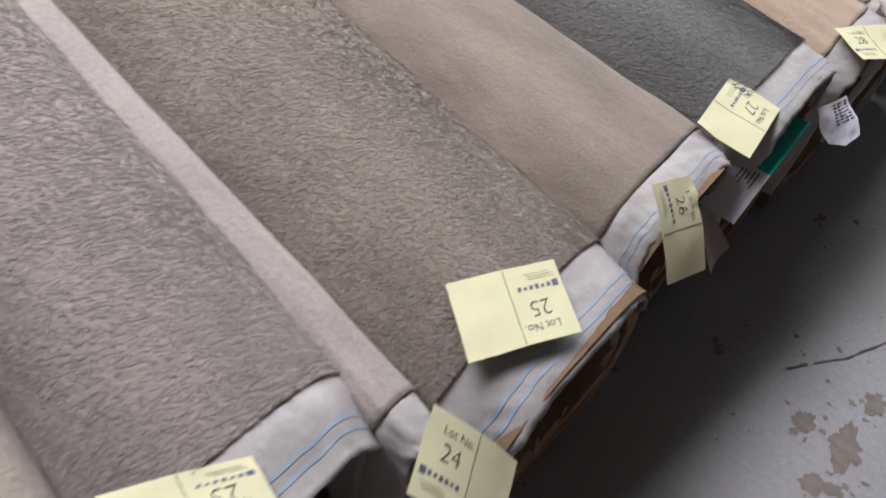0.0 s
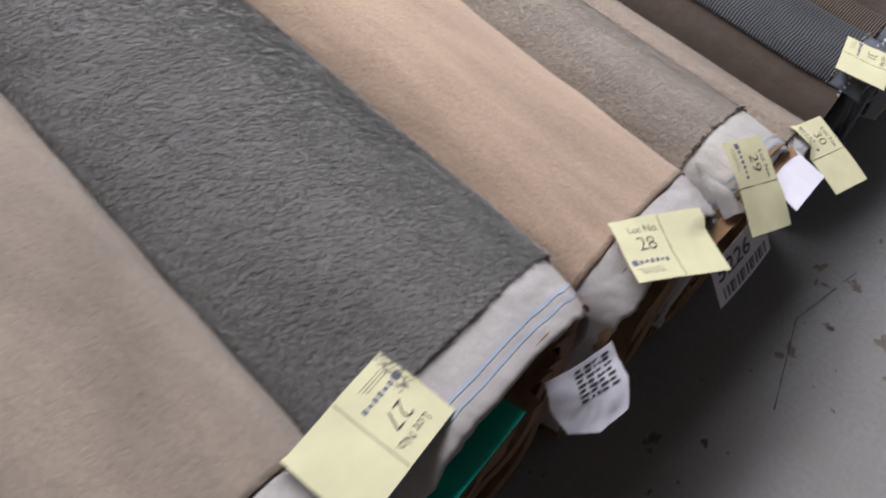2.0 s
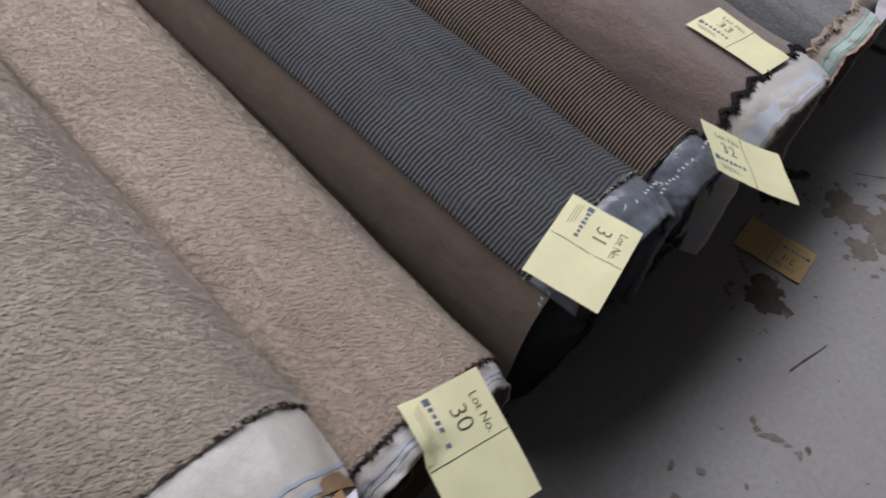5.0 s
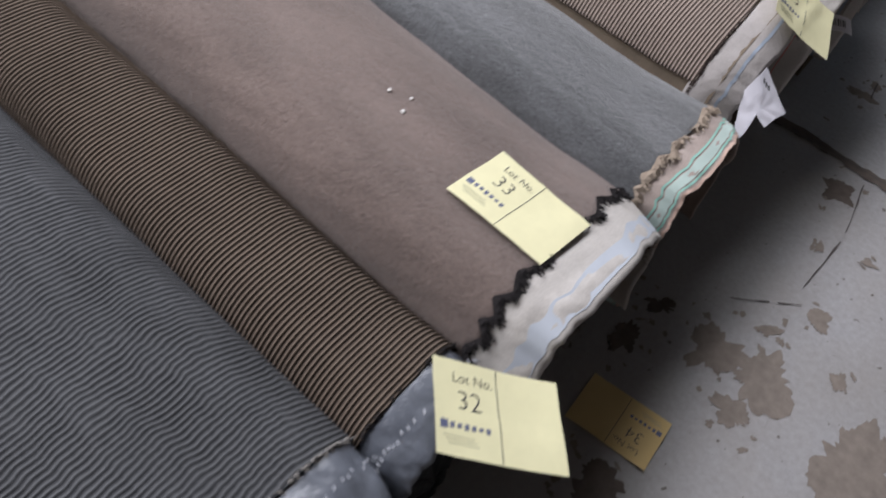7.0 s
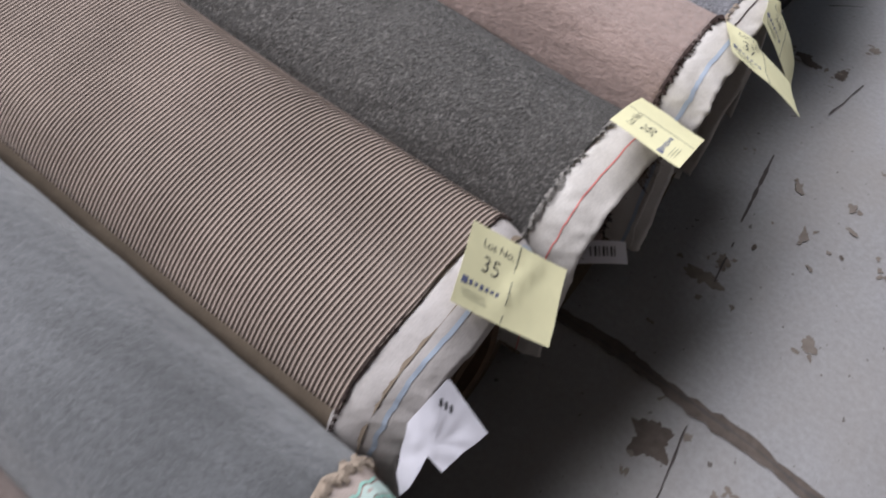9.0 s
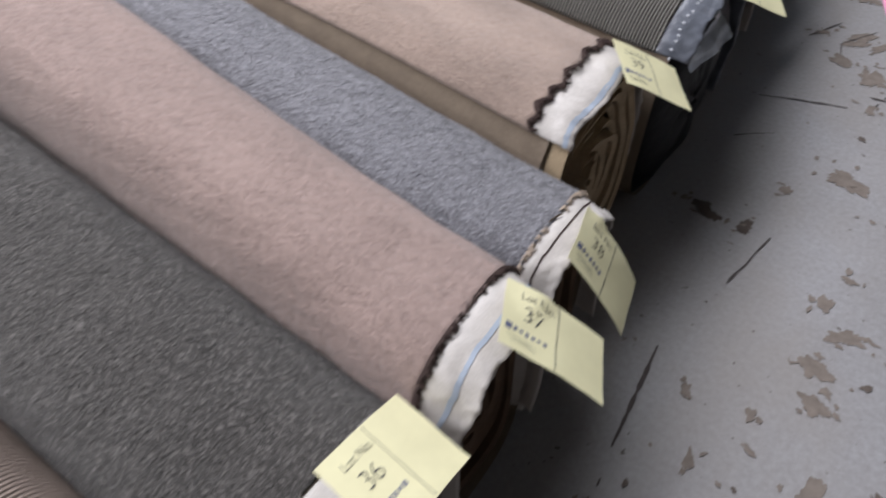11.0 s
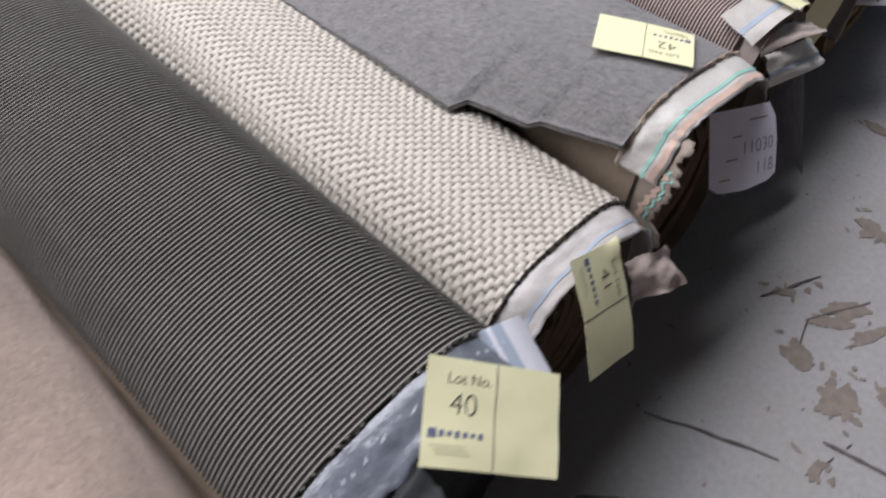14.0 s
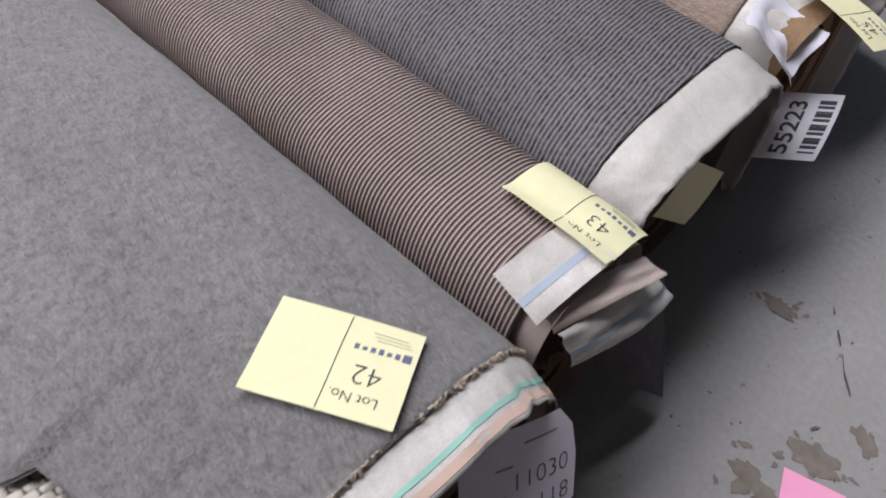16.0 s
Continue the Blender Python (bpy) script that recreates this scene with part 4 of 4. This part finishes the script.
def sheet_mesh(name, sh, mat, parent, label="", u0=0.0, u1=1.0, v0=0.0, v1=1.0, off=0.0, n=14, m=12, thick=0.0005):
    v = []
    for side in (off + thick, off):
        for i in range(n):
            for j in range(m):
                v.append(sh.at(u0 + (u1 - u0) * i / (n - 1), v0 + (v1 - v0) * j / (m - 1), side) - (parent.location if parent else Vector()))
    f = grid_faces(n, m, 0, True) + grid_faces(n, m, n * m)
    rim = [i * m for i in range(n)] + [(n - 1) * m + j for j in range(1, m)] + [i * m + m - 1 for i in range(n - 2, -1, -1)] + [j for j in range(m - 2, 0, -1)]
    k, base, turns = n * m, len(v), len(rim)
    v += [v[i] for i in rim] + [v[i + k] for i in rim]
    f += [(base + i, base + (i + 1) % turns, base + turns + (i + 1) % turns, base + turns + i) for i in range(turns)]
    return mesh_object(name, v, f, mat, parent, label)


def cut_sheet(name, sh, outline, mat, parent, label="", thick=0.0006, rings=7):
    """A sheet trimmed or torn to an outline, which is given in shares of its two edges."""
    edge = []
    for (a0, b0), (a1, b1) in zip(outline, outline[1:] + outline[:1]):
        edge += [(a0 + (a1 - a0) * i / 6, b0 + (b1 - b0) * i / 6) for i in range(6)]
    ca, cb = sum(a for a, b in edge) / len(edge), sum(b for a, b in edge) / len(edge)
    n, v, f = len(edge), [], []
    for side in (thick, 0.0):
        for r in range(1, rings + 1):
            k = r / rings
            v += [sh.at(ca + (a - ca) * k, cb + (b - cb) * k, side) - parent.location for a, b in edge]
        v.append(sh.at(ca, cb, side) - parent.location)
    half = n * rings + 1
    for base, turn in ((0, 1), (half, -1)):
        for r in range(rings - 1):
            f += [(base + r * n + i, base + r * n + (i + 1) % n, base + (r + 1) * n + (i + 1) % n, base + (r + 1) * n + i)[::turn] for i in range(n)]
        f += [(base + half - 1, base + (i + 1) % n, base + i)[::turn] for i in range(n)]
    rim = (rings - 1) * n
    v += [v[rim + i] for i in range(n)] + [v[half + rim + i] for i in range(n)]
    f += [(2 * half + i, 2 * half + (i + 1) % n, 2 * half + n + (i + 1) % n, 2 * half + n + i) for i in range(n)]
    return mesh_object(name, v, f, mat, parent, label)


def write(sh, parent, body, a, b, size, mat, label="", turn=0, name="lettering", bold=0.0):
    """Letters on a sheet, from (a, b) in metres along its edges; turn in quarter turns."""
    verts, faces = text_mesh(body, size, bold)
    out = []
    for p in verts:
        x, y = p.x, -p.y
        for _ in range(turn):
            x, y = -y, x
        out.append(sh.at((a + x) / sh.w, (b + y) / sh.h, 0.0014) - parent.location)
    ob = mesh_object(name, out, faces, mat, parent, label, False)
    ob.parent = PAPERS.get(parent.name, parent)
    return ob


def bar(sh, parent, a, b, w, h, mat, name="print_bar"):
    ob = sheet_mesh(name, sh, mat, parent, "", a / sh.w, (a + w) / sh.w, b / sh.h, (b + h) / sh.h, 0.0007, 3 if w < 0.02 else 10, 3 if h < 0.02 else 24, 0.0004)
    ob.parent = PAPERS.get(parent.name, parent)
    return ob


def lot_tag(number, corner, u, v, bow=0.004, curl=0.0, twist=0.0, place="on a carpet roll", lift=0.0):
    sh = Sheet(corner, u, v, bow, curl, twist, 0.0, 0.0035)
    if corner[2] > 0.1:
        need = max(skin_height(p.x, p.y) - p.z for p in (sh.at(i / 8, j / 6) for i in range(9) for j in range(7)))
        sh.o += Vector((0.2, -0.68, 0.70)) * (lift + max(0.0, need - 0.004))
        sh.drape = 0.004
    mid = sh.at(0.5, 0.5)
    ob = thing("lot_tag", mid, f"{'yellow' if corner[2] > 0.1 else 'manila brown'} paper lot tag number {number} {place}", "paper tag", "yellow lot tags")
    PAPERS[ob.name] = sheet_mesh("paper", sh, YELLOW if corner[2] > 0.1 else MANILA, ob)
    w, h = sh.w, sh.h
    write(sh, ob, "Lot No.", 0.030 * w / 0.21, 0.19 * h, 0.0215 * w / 0.21, INK, "", 0, "lettering", -0.012)
    write(sh, ob, str(number), 0.036 * w / 0.21, 0.43 * h, 0.043 * w / 0.21, INK, "", 0, "lot_number", -0.018)
    bar(sh, ob, 0.008 * w / 0.21, 0.655 * h, 0.012 * w / 0.21, 0.085 * h, NAVY, "logo")
    for i, k in enumerate((0.95, 0.7, 1.0, 0.85, 0.6, 0.9)):
        bar(sh, ob, (0.024 + 0.0115 * i) * w / 0.21, (0.665 + 0.02 * (1 - k)) * h, 0.0066 * w / 0.21, 0.062 * h * k, NAVY, "logo")
    for i in range(3):
        bar(sh, ob, (0.012 + 0.004 * i) * w / 0.21, (0.80 + 0.035 * i) * h, 0.05 * w / 0.21, 0.006 * h, GREY_INK, "small_print")
    bar(sh, ob, 0.5 * w, 0.02 * h, 0.0013, 0.96 * h, INK, "dividing_line")
    return ob


lot_tag(23, (-0.20, 0.235, 0.615), (-0.10, -0.185, 0.0), (-0.085, 0.020, 0.0))
lot_tag(24, (-0.168, 0.549, 0.572), (0.143, 0.088, -0.126), (0.064, -0.131, -0.020), 0.008)
lot_tag(25, (-0.070, 0.834, 0.588), (-0.102, -0.208, 0.000), (-0.134, 0.090, 0.014), 0.003)
lot_tag(26, (-0.136, 1.363, 0.605), (0.142, -0.069, -0.142), (-0.035, -0.141, 0.030), 0.010, lift=0.006)
lot_tag(27, (-0.088, 1.748, 0.634), (0.025, -0.216, -0.023), (-0.143, -0.017, 0.014), 0.003, lift=0.004)
lot_tag(28, (-0.139, 2.255, 0.641), (0.104, 0.181, -0.015), (0.119, -0.075, -0.007), 0.003)
lot_tag(29, (-0.049, 2.756, 0.646), (0.163, -0.076, -0.104), (-0.043, -0.135, 0.021), 0.005, lift=0.03)
lot_tag(30, (-0.010, 3.255, 0.466), (0.192, -0.055, -0.061), (-0.038, -0.143, 0.004), 0.002, lift=0.014)
lot_tag(31, (0.058, 3.595, 0.573), (0.037, -0.200, -0.006), (-0.139, -0.028, 0.010), 0.002)
lot_tag(32, (-0.032, 3.986, 0.544), (0.158, 0.126, -0.070), (0.099, -0.113, 0.002), -0.006, 0.004)
lot_tag(33, (-0.200, 4.378, 0.556), (0.211, -0.015, -0.017), (-0.012, -0.152, 0.022), 0.003, 0.0, 0.005)
lot_tag(34, (0.360, 4.332, 0.004), (-0.206, -0.013, 0.000), (-0.005, 0.142, 0.000), 0.0, place="on the concrete floor")
lot_tag(35, (-0.075, 5.359, 0.580), (0.152, 0.091, -0.104), (0.054, -0.132, -0.039), -0.004, lift=0.012)
lot_tag(36, (-0.004, 5.666, 0.640), (-0.010, 0.196, -0.080), (0.155, -0.016, -0.010), 0.008)
lot_tag(37, (0.034, 6.108, 0.645), (0.172, 0.056, -0.107), (0.062, -0.132, 0.024), 0.006, lift=0.01)
lot_tag(38, (0.044, 6.401, 0.580), (0.132, 0.013, -0.158), (0.035, -0.147, 0.010), 0.008, lift=0.008)
lot_tag(39, (-0.123, 6.785, 0.694), (0.122, 0.128, -0.104), (0.093, -0.109, -0.015), 0.003)
lot_tag(40, (-0.075, 7.283, 0.706), (0.124, 0.144, -0.088), (0.089, -0.109, -0.043), 0.002)
lot_tag(41, (-0.059, 7.722, 0.581), (0.120, -0.069, -0.150), (-0.001, -0.137, 0.060), 0.008)
lot_tag(42, (-0.176, 8.118, 0.641), (-0.172, -0.099, 0.030), (-0.070, 0.126, -0.020), 0.002)
lot_tag(43, (-0.159, 8.532, 0.593), (-0.204, -0.003, 0.001), (-0.000, 0.131, -0.070), 0.006)
lot_tag(45, (-0.10, 9.29, 0.57), (-0.19, 0.06, 0.01), (0.03, 0.12, -0.04), 0.006)


def paper_thing(name, label, category, sh, mat, outline=None, thick=0.0005):
    ob = thing(name, sh.at(0.5, 0.5), label, category)
    PAPERS[ob.name] = cut_sheet("paper", sh, outline, mat, ob) if outline else sheet_mesh("paper", sh, mat, ob, thick=thick)
    return ob


# sheet with a green band, hanging from the dark grey roll's end
s = Sheet((-0.014, 1.842, 0.592), (0.012, -0.372, -0.108), (-0.095, -0.015, 0.004), 0.006, 0.0, 0.004)
ob = paper_thing("product_label", "white plastic label with a green band hanging from a roll's end", "label", s, WHITE)
sheet_mesh("green_band", s, GREEN, ob, "glossy green band", 0, 0.55, 0, 1, 0.0008)
for i in range(5):
    bar(s, ob, 0.225, 0.022 + 0.010 * i, 0.055 - 0.010 * (i % 3), 0.0035, INK)
# crumpled bag label
s = Sheet((-0.030, 1.900, 0.600), (0.045, 0.165, 0.0), (0.090, -0.030, -0.070), 0.012, -0.006, 0.012, 0, 0.008)
ob = paper_thing("bag_label", "crumpled white label with dark print hanging below a roll", "label", s, WHITE, [(0, 0), (1, 0), (1.02, 0.55), (0.85, 0.95), (0.45, 1.04), (0.12, 0.85), (0, 0.4)])
for i in range(7):
    for k in range(4):
        bar(s, ob, 0.058 + 0.024 * k, 0.008 + 0.0085 * i, 0.015 + 0.005 * ((i + k) % 2), 0.0045, INK)
s = Sheet((-0.09, 1.52, 0.47), (0.02, -0.09, -0.02), (0.10, 0.0, -0.10), 0.01, 0, 0.01)
paper_thing("paper_scrap", "torn tan paper scrap hanging from a roll's end", "paper scrap", s, PINK_BACK)
# numbered label under the next roll
s = Sheet((0.048, 2.42, 0.545), (0.004, 0.2, 0.05), (0.064, 0.031, -0.108), 0.004)
ob = paper_thing("stock_label", "white stock label with a large number and barcode", "label", s, LILAC)
write(s, ob, "5226", 0.06 * s.w, 0.34 * s.h, 0.30 * s.w, INK, bold=0.012)
for i in range(14):
    bar(s, ob, (0.1 + 0.06 * i) * s.w, 0.66 * s.h, (0.02 + 0.012 * (i % 3)) * s.w, 0.26 * s.h, INK, "barcode_bar")
s = Sheet((0.020, 2.925, 0.566), (0.0, -0.200, 0.020), (0.095, -0.062, 0.014), -0.006)
paper_thing("white_card", "blank white card tucked under a roll's end strip", "card", s, LILAC)
s = Sheet((0.011, 2.907, 0.582), (-0.008, -0.504, 0.02), (0.028, -0.004, -0.012), -0.010)
paper_thing("kraft_strip", "curved brown kraft board strip along a roll's edge", "board strip", s, KRAFT, thick=0.004)
# loose flaps of backing
s = Sheet((-0.105, 2.495, 0.668), (0.020, 0.075, -0.035), (0.125, 0.010, -0.050), 0.014, 0.0, 0.01, 0, 0.012)
paper_thing("backing_flap", "loose folded flap of pale carpet backing at a roll's end", "backing strip", s, CREAM_BACK)
s = Sheet((-0.035, 7.715, 0.540), (0.030, 0.095, -0.010), (0.060, 0.0, -0.060), 0.01, 0.0, 0.01, 0, 0.024)
paper_thing("backing_flap", "frayed tan scrap of carpet backing under a roll's end strip", "backing strip", s, PINK_BACK)
# torn white ticket
s = Sheet((0.040, 5.010, 0.478), (0.110, 0.090, -0.045), (0.060, -0.080, -0.050), 0.010, 0.0, 0.012, 0, 0.006)
ob = paper_thing("torn_ticket", "torn white paper ticket hanging from a roll's end", "ticket", s, WHITE,
                 [(0, 0), (0.2, -0.35), (0.44, -0.72), (0.72, -0.36), (1, 0), (0.66, 0.32), (0.42, 0.62), (0.24, 0.42), (0.14, 0.62), (0.09, 0.88), (0.01, 1.02), (-0.06, 0.7), (-0.03, 0.3)])
for i in range(3):
    bar(s, ob, 0.05 + 0.010 * i, -0.045 + 0.004 * i, 0.006, 0.012, INK, "barcode_bar")
s = Sheet((0.045, 5.535, 0.440), (0.080, 0.085, -0.020), (0.028, -0.030, -0.022), 0.012)
ob = paper_thing("barcode_label", "white barcode label wedged between two rolls", "label", s, WHITE)
for i in range(7):
    bar(s, ob, 0.03 + 0.009 * i, 0.012, 0.003 + 0.002 * (i % 2), 0.02, INK, "barcode_bar")
# pale film and striped label at the ribbed roll's end
s = Sheet((-0.02, 7.02, 0.585), (0.012, 0.17, 0.03), (0.035, 0.012, -0.070), 0.015, 0.0, 0.01, 0, 0.02)
paper_thing("plastic_film", "crinkled pale blue plastic film hanging from a roll's end", "film", s, CLEAR)
s = Sheet((-0.085, 7.385, 0.628), (0.02, 0.085, -0.02), (0.095, -0.02, -0.055), 0.016)
ob = paper_thing("striped_label", "blue and grey striped fabric label between two rolls", "label", s, WHITE)
sheet_mesh("blue_band", s, BLUE_YARN, ob, "pale blue band", 0.0, 0.18, 0, 1, 0.0008)
sheet_mesh("blue_band", s, BLUE_YARN, ob, "pale blue band", 0.26, 0.46, 0, 1, 0.0008)
# handwritten card
s = Sheet((-0.139, 8.187, 0.523), (0.070, 0.180, -0.030), (0.085, -0.075, -0.130), 0.012)
ob = paper_thing("handwritten_card", "white card with handwritten numbers hanging from a roll", "card", s, BACKLIT_CARD,
                 [(0, 0), (0.85, 0), (0.98, 0.2), (1.02, 0.5), (1, 0.93), (0.85, 1.0), (0.45, 1.05), (0.1, 1.02), (0, 0.93)])
write(s, ob, "11030", 0.40 * s.w, 0.52 * s.h, 0.042, INK, "", 0, "lettering", -0.02)
write(s, ob, "118", 0.62 * s.w, 0.80 * s.h, 0.042, INK, "", 0, "lettering", -0.02)
for i, (aa, bb, ww) in enumerate(((0.52, 0.16, 0.3), (0.28, 0.34, 0.14), (0.2, 0.62, 0.16), (0.12, 0.86, 0.14))):
    bar(s, ob, aa * s.w, bb * s.h, ww * s.w, 0.0035, GREY_INK)
# dark folded sheet that reaches the floor
s = Sheet((-0.180, 8.600, 0.420), (0.050, 0.180, -0.110), (0.117, -0.089, -0.255), 0.018, 0, 0.012)
paper_thing("folded_sheet", "dark grey plastic sheet hanging down from a roll's end", "sheet", s, film("dark_plastic", (0.055, 0.05, 0.055), 0.65, 0.2),
            [(0, 0), (1, 0), (1.06, 0.45), (1, 1), (0.5, 0.82), (-0.05, 0.6)])
# big number label
s = Sheet((-0.176, 9.157, 0.311), (-0.036, 0.132, 0.080), (0.103, 0.081, 0.005), 0.012)
ob = paper_thing("number_label", "white label with a large black number and barcode", "label", s, WHITE)
write(s, ob, "55223", 0.010, 0.045, 0.052, INK, bold=0.016)
for i in range(12):
    bar(s, ob, 0.016 + 0.0105 * i, 0.085, 0.004 + 0.003 * (i % 3), 0.035, INK, "barcode_bar")
s = Sheet((-0.171, 8.974, 0.419), (-0.010, -0.056, -0.130), (-0.036, -0.100, 0.090), 0.004)
paper_thing("lot_tag", "yellow paper tag hanging under a carpet roll", "paper tag", s, YELLOW)
s = Sheet((0.266, 8.774, 0.003), (0.122, 0.035, 0.0), (0.066, -0.168, 0.0), 0.0)
s.n = Vector((0, 0, 1))
paper_thing("pink_note", "pink paper note lying on the concrete floor", "paper note", s, PINK)
s.n = Vector((0, 0, 1))
# torn white paper over the last roll
s = Sheet((-0.33, 9.30, 0.60), (0.02, -0.14, -0.01), (0.14, 0.03, -0.06), 0.02, 0.02, 0.02, 0, 0.03)
paper_thing("torn_paper", "crumpled white paper over a carpet roll's end", "paper", s, LILAC)
# torn backing at the ribbed roll's end
for i, (o, u, v, mt) in enumerate((
    ((-0.262, 8.385, 0.600), (0.015, 0.16, 0.010), (0.095, -0.005, -0.015), CREAM_BACK),
    ((-0.190, 8.405, 0.572), (0.052, 0.215, -0.030), (0.045, 0.0, -0.014), PINK_BACK),
    ((-0.150, 8.405, 0.545), (0.022, 0.245, -0.060), (0.055, 0.010, -0.055), CREAM_BACK),
)):
    s = Sheet(o, u, v, 0.010 + 0.006 * i, -0.008 * i, 0.008, 0, 0.006 + 0.005 * i)
    ob = paper_thing("torn_backing", "torn strip of carpet backing at a roll's end", "backing strip", s, mt)
    if i != 1:
        sheet_mesh("marker_stripe", s, BLUE_YARN, ob, "pale blue marker yarn", 0, 1, 0.55, 0.68, 0.0008, 12, 3)


def lint(x, y, z, size, seed):
    bm = bmesh.new()
    bmesh.ops.create_icosphere(bm, subdivisions=2, radius=size)
    for v in bm.verts:
        v.co *= 1 + 0.7 * wob(v.co.x / size * 1.3 + seed, v.co.y / size * 1.3, v.co.z / size)
        v.co.z *= 0.55
    me = bpy.data.meshes.new("lint_speck")
    bm.to_mesh(me)
    bm.free()
    me.materials.append(LINT)
    ob = new("lint_speck", me)
    ob.location = (x, y, z)
    tagged(ob, "small white speck of lint lying on the carpet pile", "lint", "specks of lint")


for i, (x, y, z, r) in enumerate(((-0.382, 4.299, 0.587, 0.0042), (-0.436, 4.321, 0.591, 0.0036), (-0.397, 4.34, 0.584, 0.003))):
    lint(x, y, z, r, i)
